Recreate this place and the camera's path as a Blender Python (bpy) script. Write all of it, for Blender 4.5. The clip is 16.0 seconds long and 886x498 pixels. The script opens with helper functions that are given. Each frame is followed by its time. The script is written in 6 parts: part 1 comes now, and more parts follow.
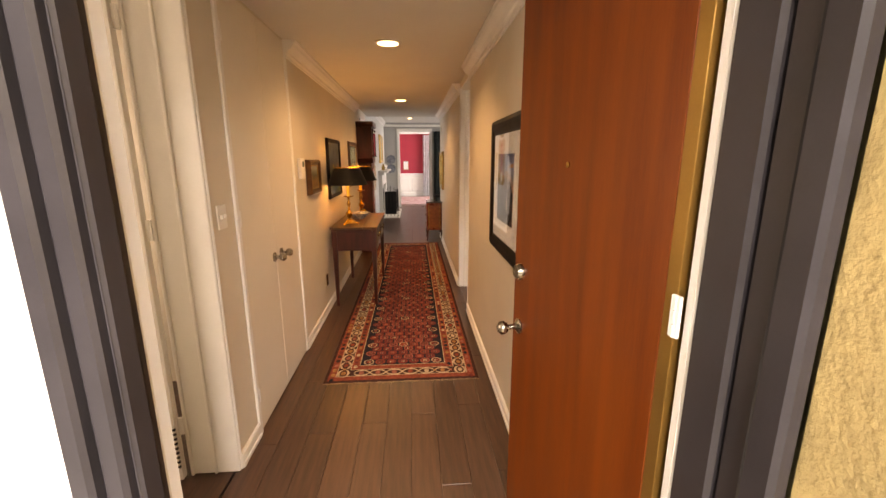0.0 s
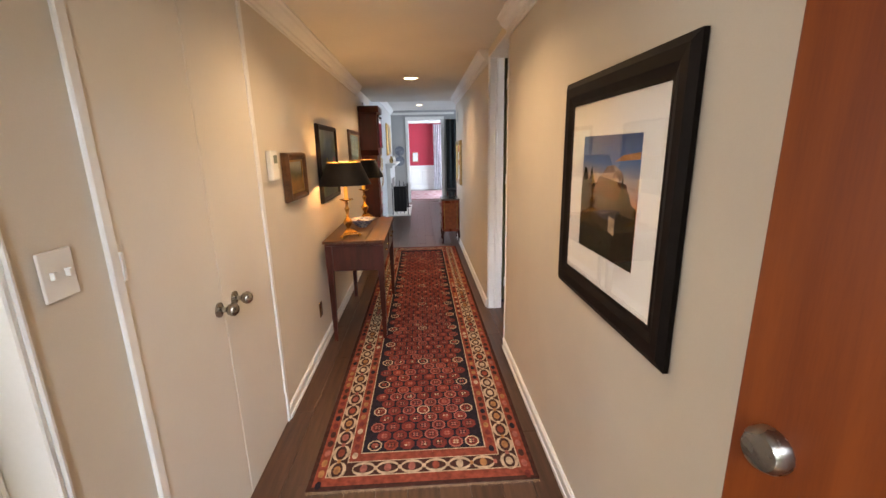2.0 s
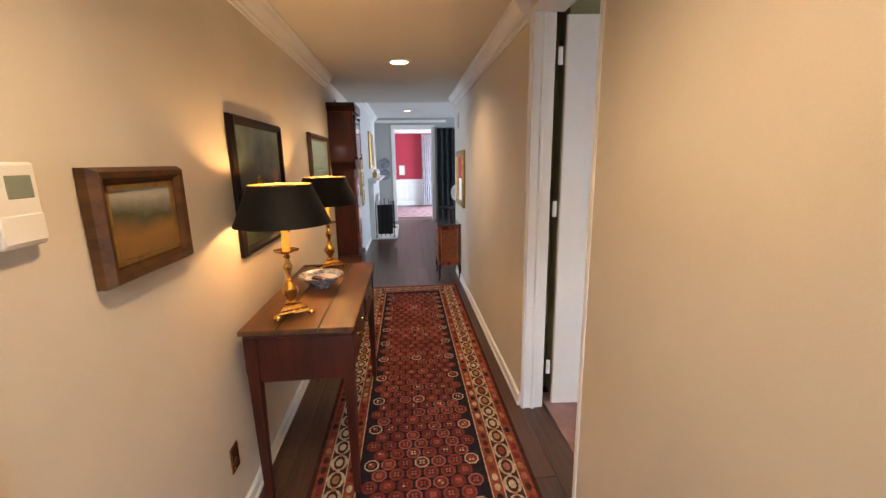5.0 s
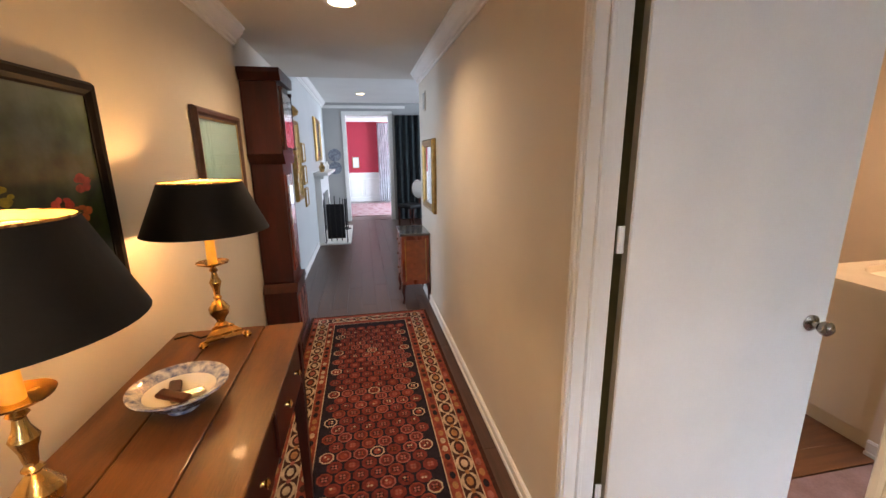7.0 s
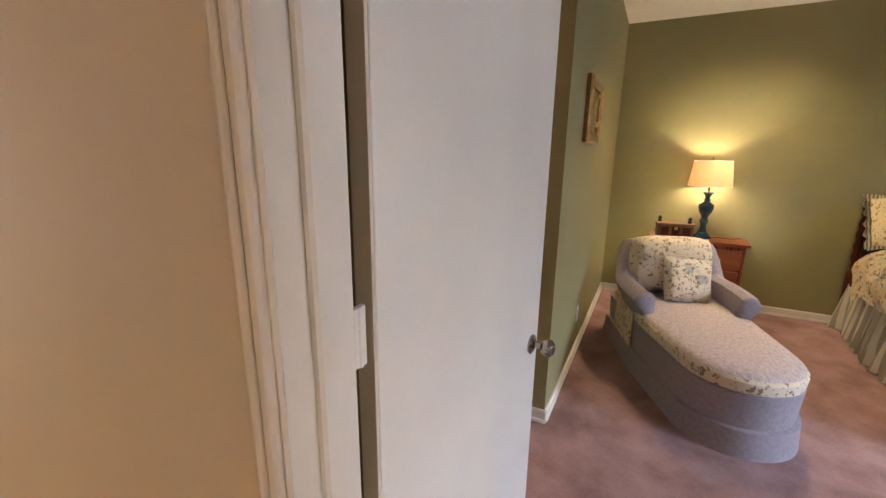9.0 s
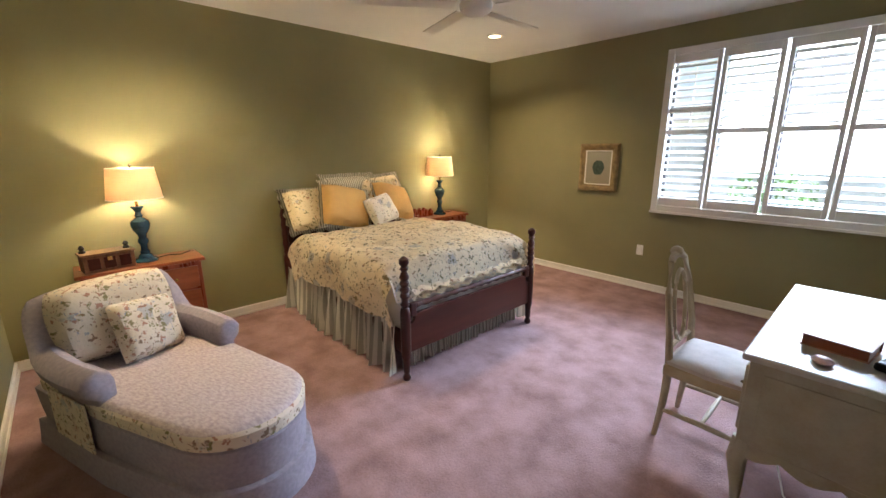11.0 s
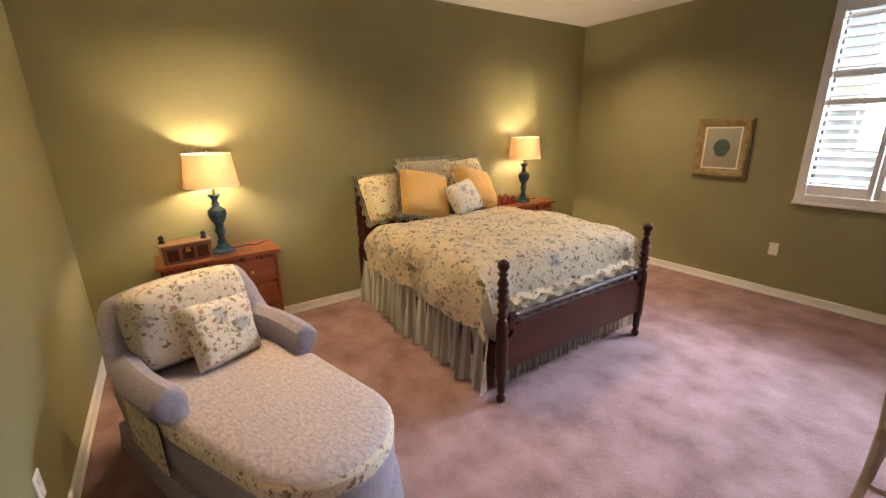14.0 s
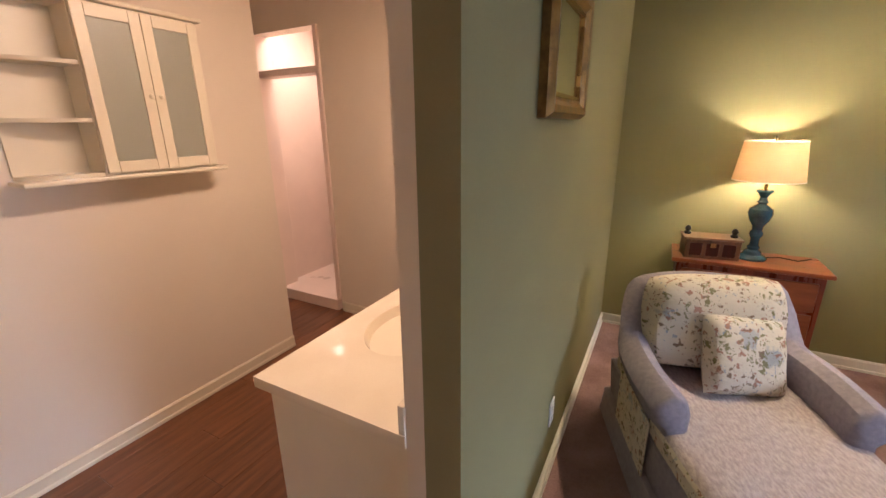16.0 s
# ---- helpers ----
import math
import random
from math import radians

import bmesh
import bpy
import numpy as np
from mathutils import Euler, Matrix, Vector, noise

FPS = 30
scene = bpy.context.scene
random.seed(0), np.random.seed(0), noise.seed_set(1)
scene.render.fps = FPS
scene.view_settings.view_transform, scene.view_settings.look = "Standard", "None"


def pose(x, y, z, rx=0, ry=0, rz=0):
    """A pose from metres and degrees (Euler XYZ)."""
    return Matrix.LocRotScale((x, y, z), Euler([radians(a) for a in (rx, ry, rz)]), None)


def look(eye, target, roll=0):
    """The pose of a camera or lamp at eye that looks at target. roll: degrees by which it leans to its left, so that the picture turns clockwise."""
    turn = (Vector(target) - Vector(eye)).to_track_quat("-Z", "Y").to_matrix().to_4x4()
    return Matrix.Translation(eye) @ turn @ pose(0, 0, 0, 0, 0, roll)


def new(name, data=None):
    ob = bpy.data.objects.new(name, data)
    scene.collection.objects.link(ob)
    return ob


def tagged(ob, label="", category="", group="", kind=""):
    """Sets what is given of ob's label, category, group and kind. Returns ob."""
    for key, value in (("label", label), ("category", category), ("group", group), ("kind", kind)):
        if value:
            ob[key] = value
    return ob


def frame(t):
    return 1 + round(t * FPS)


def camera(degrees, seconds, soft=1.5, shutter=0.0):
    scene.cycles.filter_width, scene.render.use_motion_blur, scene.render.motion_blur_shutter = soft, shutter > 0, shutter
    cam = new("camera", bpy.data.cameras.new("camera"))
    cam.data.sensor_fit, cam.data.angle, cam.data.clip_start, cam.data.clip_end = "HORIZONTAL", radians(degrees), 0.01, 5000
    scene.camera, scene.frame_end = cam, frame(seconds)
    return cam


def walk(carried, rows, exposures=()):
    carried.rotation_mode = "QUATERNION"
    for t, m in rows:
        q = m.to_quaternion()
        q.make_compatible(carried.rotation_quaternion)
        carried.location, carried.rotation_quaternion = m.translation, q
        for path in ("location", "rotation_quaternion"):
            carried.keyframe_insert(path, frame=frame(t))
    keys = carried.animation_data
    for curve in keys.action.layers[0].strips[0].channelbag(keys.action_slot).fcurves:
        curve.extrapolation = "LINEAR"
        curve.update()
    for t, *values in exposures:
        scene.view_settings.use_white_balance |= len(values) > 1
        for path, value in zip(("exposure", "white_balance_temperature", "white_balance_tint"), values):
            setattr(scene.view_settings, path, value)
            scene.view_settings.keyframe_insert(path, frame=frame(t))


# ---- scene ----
cam = camera(94.8, 16.0)
PATH = [
    (0, (0.289, 0.366, 1.531), (0.429, 2.313, 1.097), -0.1),
    (0.5, (0.250, 0.680, 1.523), (0.399, 2.623, 1.073), -2.0),
    (1, (0.276, 0.928, 1.524), (0.304, 2.874, 1.062), -2.0),
    (1.5, (0.286, 1.141, 1.528), (0.282, 3.086, 1.06), -0.9),
    (2, (0.22, 1.395, 1.522), (0.313, 3.336, 1.047), -1.2),
    (2.5, (0.195, 1.668, 1.507), (0.289, 3.596, 0.981), -1.7),
    (3, (0.211, 1.899, 1.526), (0.282, 3.852, 1.099), 1.2),
    (3.5, (0.153, 2.118, 1.517), (0.288, 4.07, 1.104), -0.6),
    (6, (0.168, 3.402, 1.525), (0.368, 5.344, 1.089), 0.0),
    (6.5, (0.19, 3.677, 1.524), (0.426, 5.611, 1.075), 0.7),
    (7, (0.189, 3.979, 1.527), (0.556, 5.89, 1.067), -0.7),
    (7.5, (0.259, 4.242, 1.503), (0.848, 6.095, 1.037), -0.2),
    (8, (0.375, 4.478, 1.508), (1.345, 6.165, 1.049), 2.0),
    (8.5, (0.45, 4.678, 1.51), (1.865, 6.012, 1.041), 1.6),
    (9, (0.582, 4.792, 1.502), (2.312, 5.675, 1.026), 0.7),
    (9.5, (0.774, 4.82, 1.534), (2.696, 5.137, 1.079), 1.9),
    (10, (0.928, 4.815, 1.55), (2.849, 4.482, 1.105), 1.4),
    (12.5, (1.592, 4.528, 1.568), (2.402, 2.78, 1.032), -1.0),
    (13, (1.657, 4.532, 1.57), (2.606, 2.862, 1.012), -0.5),
    (13.5, (1.664, 4.55, 1.578), (2.93, 3.11, 1.009), -1.1),
    (14, (1.716, 4.604, 1.564), (3.309, 3.536, 0.997), -1.2),
    (14.5, (1.772, 4.684, 1.557), (3.612, 4.137, 0.995), -2.0),
    (15, (1.85, 4.746, 1.536), (3.766, 4.652, 0.971), -2.3),
    (15.5, (1.929, 4.786, 1.558), (3.798, 5.225, 0.997), 0.0),
    (16, (2.006, 4.882, 1.531), (3.691, 5.792, 0.956), -0.7),
]
walk(cam, [(t, look(eye, target, roll)) for t, eye, target, roll in PATH],
     [(0.0, -0.27, 13500, 25), (1.0, -0.08, 8800, 18), (2.5, -0.08, 7500, 13), (6.0, -0.06, 7300, 13), (8.0, 0.02, 7200, 14), (9.0, 0.06, 6900, 13), (9.5, 0.34, 6200, 9), (10.0, 0.20, 6200, 9), (12.5, 0.04, 7400, 16), (13.5, -0.02, 7500, 17), (14.5, 0.24, 6700, 16), (15.5, 0.08, 6300, 16), (16.0, -0.05, 6200, 16)])

# ---- light ----
world = bpy.data.worlds.new("world")
scene.world = world
world.use_nodes = True
_wn, _wl = world.node_tree.nodes, world.node_tree.links
sky = _wn.new("ShaderNodeTexSky")
sky.sky_type = "NISHITA"
sky.sun_disc = False
sky.sun_elevation, sky.sun_rotation = radians(50), radians(200)
_wl.new(sky.outputs[0], _wn["Background"].inputs[0])
_wn["Background"].inputs[1].default_value = 0.10


def lamp(name, kind, m, power, color, size=0.1, size_y=None, spread=None, blend=None):
    d = bpy.data.lights.new(name, kind)
    d.energy, d.color = power, color
    if kind == "AREA":
        d.size = size
        if size_y:
            d.shape, d.size_y = "RECTANGLE", size_y
        if spread:
            d.spread = radians(spread)
    elif kind == "SPOT":
        d.spot_size, d.spot_blend, d.shadow_soft_size = radians(spread), blend, size
    elif kind == "SUN":
        d.angle = size
    else:
        d.shadow_soft_size = size
    ob = new(name, d)
    ob.matrix_world = m
    return ob


WARM, BULB, DAY = (1.0, 0.72, 0.45), (1.0, 0.60, 0.26), (0.58, 0.74, 1.0)
HALL_Z, ROOM_Z, LIVING_Z = 2.345, 2.70, 2.62
sun = lamp("sun", "SUN", look((0, 0, 8), (1.5, 3.5, 0)), 2.0, (1.0, 0.94, 0.86), 0.009)
lamp("hall_lamp", "SPOT", look((0.125, 3.57, 2.325), (0.125, 3.57, 0)), 92, WARM, 0.075, spread=150, blend=0.8)
lamp("hall_lamp", "SPOT", look((0.128, 6.53, 2.325), (0.128, 6.53, 0)), 92, WARM, 0.075, spread=150, blend=0.8)
lamp("living_lamp", "SPOT", look((0.22, 12.2, 2.60), (0.22, 12.2, 0)), 20, WARM, 0.05, spread=140, blend=0.8)
for _x, _y in ((4.3, 1.13), (4.36, 4.11)):
    lamp("bedroom_lamp", "SPOT", look((_x, _y, 2.68), (_x, _y, 0)), 165, (1.0, 0.76, 0.45), 0.05, spread=140, blend=0.9)
lamp("bedroom_window_sky", "AREA", look((1.10, -3.0, 3.95), (2.5, 2.6, 1.0)), 3500, DAY, 4.0, 1.7)
lamp("bedroom_window_horizon", "AREA", look((2.25, -4.6, 2.2), (2.0, 5.0, 1.4)), 520, (0.74, 0.85, 1.0), 2.6, 2.2)
lamp("living_window_sky", "AREA", look((4.9, 11.2, 1.5), (0, 11.2, 0.9)), 300, DAY, 2.4, 1.6)
# Added fill lamp for the side room, which has no window built.
lamp("side_room_fill", "AREA", look((-3.3, 8.05, 1.5), (0, 8.05, 1.1)), 90, DAY, 1.2, 1.6)
lamp("dining_window_sky", "AREA", look((2.9, 15.6, 1.6), (0, 15.6, 1.0)), 380, DAY, 1.8, 1.8)
lamp("vanity_light", "AREA", look((3.3, 5.75, 2.25), (3.2, 6.5, 0.3)), 25, (1.0, 0.68, 0.47), 0.9, 0.12)
# Fill lamp added in the room off the foyer; no window exists there.
lamp("foyer_room_fill", "AREA", look((-2.3, 1.9, 1.5), (0, 1.9, 1.2)), 36, (0.9, 0.93, 1.0), 0.9, 1.4)
lamp("porch_sky", "AREA", look((-0.3, -1.8, 2.3), (0.2, 1.4, 0.8)), 15, (0.94, 0.95, 1.0), 1.6, 1.6)


# ---- materials ----
def mat(name, color, rough=0.6, metal=0.0, vary=0.12, scale=6.0, bump=0.0, fine=180.0, stretch=(1, 1, 1), second=None, spec=0.5, coat=0.0, per_object=0.0, space="Object"):
    m = bpy.data.materials.new(name)
    m.use_nodes = True
    n, l = m.node_tree.nodes, m.node_tree.links
    b = n["Principled BSDF"]
    b.inputs["Roughness"].default_value = rough
    b.inputs["Metallic"].default_value = metal
    b.inputs["Specular IOR Level"].default_value = spec
    b.inputs["Coat Weight"].default_value = coat
    tc = n.new("ShaderNodeTexCoord")
    mp = n.new("ShaderNodeMapping")
    mp.inputs["Scale"].default_value = stretch
    l.new(tc.outputs[space], mp.inputs[0])
    big, small = n.new("ShaderNodeTexNoise"), n.new("ShaderNodeTexNoise")
    big.inputs["Scale"].default_value, big.inputs["Detail"].default_value = scale, 5
    small.inputs["Scale"].default_value, small.inputs["Detail"].default_value = fine, 3
    l.new(mp.outputs[0], big.inputs[0])
    l.new(mp.outputs[0], small.inputs[0])
    ramp = n.new("ShaderNodeValToRGB")
    dark = second or tuple(c * (1 - vary) for c in color)
    light = color if second else tuple(min(1, c * (1 + vary * 0.6)) for c in color)
    ramp.color_ramp.elements[0].position, ramp.color_ramp.elements[1].position = 0.32, 0.68
    ramp.color_ramp.elements[0].color, ramp.color_ramp.elements[1].color = (*dark, 1), (*light, 1)
    add = n.new("ShaderNodeMath")
    add.operation = "MULTIPLY_ADD"
    add.inputs[1].default_value = 0.25
    l.new(small.outputs[0], add.inputs[0])
    sub = n.new("ShaderNodeMath")
    sub.operation = "SUBTRACT"
    sub.inputs[1].default_value = 0.105
    l.new(big.outputs[0], sub.inputs[0])
    l.new(sub.outputs[0], add.inputs[2])
    last = add.outputs[0]
    if per_object:
        info = n.new("ShaderNodeObjectInfo")
        k = n.new("ShaderNodeMath")
        k.operation = "MULTIPLY_ADD"
        k.inputs[1].default_value = per_object
        l.new(info.outputs["Random"], k.inputs[0])
        l.new(last, k.inputs[2])
        k2 = n.new("ShaderNodeMath")
        k2.operation = "SUBTRACT"
        k2.inputs[1].default_value = per_object / 2
        l.new(k.outputs[0], k2.inputs[0])
        last = k2.outputs[0]
    l.new(last, ramp.inputs[0])
    l.new(ramp.outputs[0], b.inputs["Base Color"])
    rr = n.new("ShaderNodeMapRange")
    rr.inputs[3].default_value, rr.inputs[4].default_value = max(0, rough - 0.07), min(1, rough + 0.07)
    l.new(big.outputs[0], rr.inputs[0])
    l.new(rr.outputs[0], b.inputs["Roughness"])
    if bump:
        bp = n.new("ShaderNodeBump")
        bp.inputs["Strength"].default_value, bp.inputs["Distance"].default_value = bump, 0.004
        l.new(small.outputs[0], bp.inputs["Height"])
        l.new(bp.outputs[0], b.inputs["Normal"])
    return m


def glow(name, color, strength):
    m = bpy.data.materials.new(name)
    m.use_nodes = True
    b = m.node_tree.nodes["Principled BSDF"]
    b.inputs["Base Color"].default_value = (*color, 1)
    b.inputs["Emission Color"].default_value = (*color, 1)
    b.inputs["Emission Strength"].default_value = strength
    return m


def glass(name, rough=0.02, tint=(1, 1, 1)):
    m = bpy.data.materials.new(name)
    m.use_nodes = True
    b = m.node_tree.nodes["Principled BSDF"]
    b.inputs["Base Color"].default_value = (*tint, 1)
    b.inputs["Transmission Weight"].default_value = 1
    b.inputs["Roughness"].default_value, b.inputs["IOR"].default_value = rough, 1.45
    return m


def floral(name, base, scale=9.0, density=0.34, leafs=((0.13, 0.13, 0.04), (0.32, 0.16, 0.09), (0.20, 0.26, 0.34), (0.09, 0.10, 0.05))):
    """Printed cotton: small leaves and blooms scattered over a pale ground."""
    m = bpy.data.materials.new(name)
    m.use_nodes = True
    n, l = m.node_tree.nodes, m.node_tree.links
    b = n["Principled BSDF"]
    b.inputs["Roughness"].default_value = 0.9
    b.inputs["Specular IOR Level"].default_value = 0.2
    tc = n.new("ShaderNodeTexCoord")
    warp = n.new("ShaderNodeTexNoise")
    warp.inputs["Scale"].default_value, warp.inputs["Detail"].default_value = scale * 1.6, 3
    l.new(tc.outputs["Object"], warp.inputs[0])
    bend = n.new("ShaderNodeVectorMath")
    bend.operation = "MULTIPLY_ADD"
    bend.inputs[1].default_value = (1.9 / scale,) * 3
    l.new(warp.outputs["Color"], bend.inputs[0])
    l.new(tc.outputs["Object"], bend.inputs[2])
    last = None
    for k, (sc, thr, keep_over, strength) in enumerate(((scale * 0.42, density * 1.0, 0.72, 0.55), (scale * 1.25, density * 1.0, 0.36, 0.85), (scale * 2.1, density * 0.85, 0.45, 0.75))):
        v = n.new("ShaderNodeTexVoronoi")
        v.inputs["Scale"].default_value = sc
        l.new(bend.outputs[0], v.inputs["Vector"])
        lt = n.new("ShaderNodeMapRange")
        lt.inputs[1].default_value, lt.inputs[2].default_value = thr, thr - 0.16
        l.new(v.outputs["Distance"], lt.inputs[0])
        sep = n.new("ShaderNodeSeparateColor")
        l.new(v.outputs["Color"], sep.inputs[0])
        keep = n.new("ShaderNodeMath")
        keep.operation = "GREATER_THAN"
        keep.inputs[1].default_value = keep_over
        l.new(sep.outputs[1], keep.inputs[0])
        mul = n.new("ShaderNodeMath")
        mul.operation = "MULTIPLY"
        l.new(lt.outputs[0], mul.inputs[0])
        l.new(keep.outputs[0], mul.inputs[1])
        fade = n.new("ShaderNodeMath")
        fade.operation = "MULTIPLY"
        fade.inputs[1].default_value = strength
        l.new(mul.outputs[0], fade.inputs[0])
        cr = n.new("ShaderNodeValToRGB")
        cr.color_ramp.interpolation = "CONSTANT"
        tones = (leafs[2], tuple(0.5 * (p + q) for p, q in zip(leafs[1], base))) if k == 0 else leafs[:2] + leafs[3:] if k == 1 else leafs
        for i, c in enumerate(tones):
            e = cr.color_ramp.elements[i] if i < 2 else cr.color_ramp.elements.new(i / len(tones))
            e.position, e.color = i / len(tones), (*c, 1)
        l.new(sep.outputs[0], cr.inputs[0])
        mx = n.new("ShaderNodeMix")
        mx.data_type = "RGBA"
        l.new(fade.outputs[0], mx.inputs[0])
        if last is None:
            mx.inputs[6].default_value = (*base, 1)
        else:
            l.new(last, mx.inputs[6])
        l.new(cr.outputs[0], mx.inputs[7])
        last = mx.outputs[2]
    l.new(last, b.inputs["Base Color"])
    fold = n.new("ShaderNodeTexNoise")
    fold.inputs["Scale"].default_value, fold.inputs["Detail"].default_value = 7, 5
    l.new(tc.outputs["Object"], fold.inputs[0])
    bp = n.new("ShaderNodeBump")
    bp.inputs["Strength"].default_value, bp.inputs["Distance"].default_value = 0.5, 0.03
    l.new(fold.outputs[0], bp.inputs["Height"])
    l.new(bp.outputs[0], b.inputs["Normal"])
    return m


def stripes(name, a, c, per_metre, axis=0):
    m = mat(name, a, 0.9)
    n, l = m.node_tree.nodes, m.node_tree.links
    b = n["Principled BSDF"]
    tc = n.new("ShaderNodeTexCoord")
    sp = n.new("ShaderNodeSeparateXYZ")
    l.new(tc.outputs["Object"], sp.inputs[0])
    k = n.new("ShaderNodeMath")
    k.operation = "MULTIPLY"
    k.inputs[1].default_value = per_metre
    l.new(sp.outputs[axis], k.inputs[0])
    f = n.new("ShaderNodeMath")
    f.operation = "FRACT"
    l.new(k.outputs[0], f.inputs[0])
    g = n.new("ShaderNodeMath")
    g.operation = "GREATER_THAN"
    g.inputs[1].default_value = 0.5
    l.new(f.outputs[0], g.inputs[0])
    mx = n.new("ShaderNodeMix")
    mx.data_type = "RGBA"
    mx.inputs[6].default_value, mx.inputs[7].default_value = (*a, 1), (*c, 1)
    l.new(g.outputs[0], mx.inputs[0])
    l.new(mx.outputs[2], b.inputs["Base Color"])
    return m


M = {
    "hall_paint": mat("hall_paint", (0.62, 0.56, 0.47), 0.5, vary=0.05, scale=2.5, bump=0.12, fine=260),
    "white_paint": mat("white_paint", (0.76, 0.75, 0.72), 0.38, vary=0.05, scale=3, bump=0.05, fine=120),
    "cream_door": mat("cream_door", (0.68, 0.63, 0.55), 0.36, vary=0.04, scale=2, bump=0.04, fine=120),
    "ceiling_paint": mat("ceiling_paint", (0.66, 0.62, 0.56), 0.75, vary=0.04, scale=2, bump=0.2, fine=320),
    "white_ceiling": mat("white_ceiling", (0.78, 0.77, 0.74), 0.8, vary=0.04, scale=2, bump=0.25, fine=300),
    "green_paint": mat("green_paint", (0.255, 0.240, 0.128), 0.68, spec=0.3, vary=0.07, scale=2, bump=0.12, fine=260),
    "bath_paint": mat("bath_paint", (0.72, 0.64, 0.53), 0.55, vary=0.04, scale=2, bump=0.1, fine=240),
    "pink_tile": mat("pink_tile", (0.80, 0.66, 0.58), 0.3, vary=0.05, scale=3),
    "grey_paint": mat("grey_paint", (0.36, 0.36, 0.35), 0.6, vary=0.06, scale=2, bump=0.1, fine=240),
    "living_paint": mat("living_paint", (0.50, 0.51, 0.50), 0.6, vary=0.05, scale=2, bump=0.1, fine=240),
    "red_paint": mat("red_paint", (0.40, 0.022, 0.045), 0.55, vary=0.07, scale=2),
    "carpet": mat("carpet", (0.36, 0.235, 0.235), 0.95, second=(0.215, 0.130, 0.125), scale=4.6, bump=1.0, fine=95, spec=0.1),
    "plank": mat("plank", (0.088, 0.040, 0.024), 0.34, second=(0.040, 0.018, 0.011), scale=7, bump=0.12, fine=90, stretch=(6, 0.5, 6), per_object=0.22),
    "floor_gap": mat("floor_gap", (0.02, 0.013, 0.01), 0.7),
    "door_wood": mat("door_wood", (0.180, 0.036, 0.005), 0.40, second=(0.115, 0.020, 0.003), scale=3.5, bump=0.05, fine=60, stretch=(5, 5, 0.35), coat=0.04, spec=0.3),
    "dark_wood": mat("dark_wood", (0.060, 0.011, 0.006), 0.36, second=(0.026, 0.006, 0.003), scale=5, bump=0.05, fine=70, stretch=(4, 4, 0.6), coat=0.06, spec=0.3),
    "dark_board": mat("dark_board", (0.062, 0.014, 0.008), 0.36, second=(0.036, 0.008, 0.005), scale=3, bump=0.05, fine=70, stretch=(4, 0.5, 4), coat=0.06, spec=0.3),
    "table_wood": mat("table_wood", (0.115, 0.047, 0.014), 0.44, second=(0.040, 0.016, 0.006), scale=4.5, bump=0.14, fine=60, stretch=(4, 0.6, 4), coat=0.03, spec=0.3),
    "cherry": mat("cherry", (0.27, 0.075, 0.027), 0.3, second=(0.17, 0.042, 0.015), scale=5, bump=0.04, fine=70, stretch=(4, 0.6, 4), coat=0.2),
    "mahogany": mat("mahogany", (0.24, 0.045, 0.018), 0.28, second=(0.11, 0.02, 0.009), scale=6, bump=0.04, fine=70, stretch=(4, 4, 0.6), coat=0.3),
    "brass": mat("brass", (0.52, 0.34, 0.13), 0.26, 1.0, vary=0.25, scale=20),
    "old_brass": mat("old_brass", (0.30, 0.16, 0.045), 0.42, 0.8, vary=0.15, scale=5),
    "gilt": mat("gilt", (0.36, 0.22, 0.075), 0.38, 0.8, vary=0.35, scale=24, bump=0.2, fine=90),
    "pewter": mat("pewter", (0.34, 0.31, 0.27), 0.27, 1.0, vary=0.2, scale=24),
    "black": mat("black", (0.008, 0.008, 0.009), 0.6, vary=0.3, scale=12, spec=0.2),
    "black_frame": mat("black_frame", (0.010, 0.007, 0.006), 0.5, vary=0.3, scale=12, spec=0.12),
    "iron": mat("iron", (0.018, 0.018, 0.02), 0.45, 0.6, vary=0.3, scale=20),
    "candle": mat("candle", (0.86, 0.66, 0.18), 0.5, vary=0.06),
    "plastic": mat("plastic", (0.74, 0.72, 0.67), 0.4, vary=0.03),
    "screen": mat("screen", (0.22, 0.25, 0.20), 0.2, vary=0.05),
    "mat_board": mat("mat_board", (0.80, 0.78, 0.73), 0.7, vary=0.03),
    "frame_paint": mat("frame_paint", (0.030, 0.027, 0.032), 0.42, vary=0.2, scale=8),
    "stucco": mat("stucco", (0.50, 0.37, 0.17), 0.9, vary=0.2, scale=10, bump=1.0, fine=70),
    "white_stucco": mat("white_stucco", (0.74, 0.74, 0.72), 0.9, vary=0.06, scale=8, bump=0.6, fine=70),
    "concrete": mat("concrete", (0.30, 0.28, 0.25), 0.9, vary=0.2, scale=5, bump=0.5),
    "ivory": mat("ivory", (0.72, 0.66, 0.52), 0.35, vary=0.03, scale=6),
    "counter": mat("counter", (0.80, 0.74, 0.60), 0.18, second=(0.72, 0.64, 0.50), scale=4, coat=0.3),
    "bulb_glow": glow("bulb_glow", (1.0, 0.80, 0.52), 14),
    "glass": glass("glass"),
    "frosted_sheen": glass("frosted_sheen", 0.35, (0.82, 0.86, 0.80)),
}
_mir = bpy.data.materials.new("mirror")
_mir.use_nodes = True
_mir.node_tree.nodes["Principled BSDF"].inputs["Metallic"].default_value = 1.0
_mir.node_tree.nodes["Principled BSDF"].inputs["Roughness"].default_value = 0.03
_mir.node_tree.nodes["Principled BSDF"].inputs["Base Color"].default_value = (0.82, 0.83, 0.82, 1)
M["mirror"] = _mir
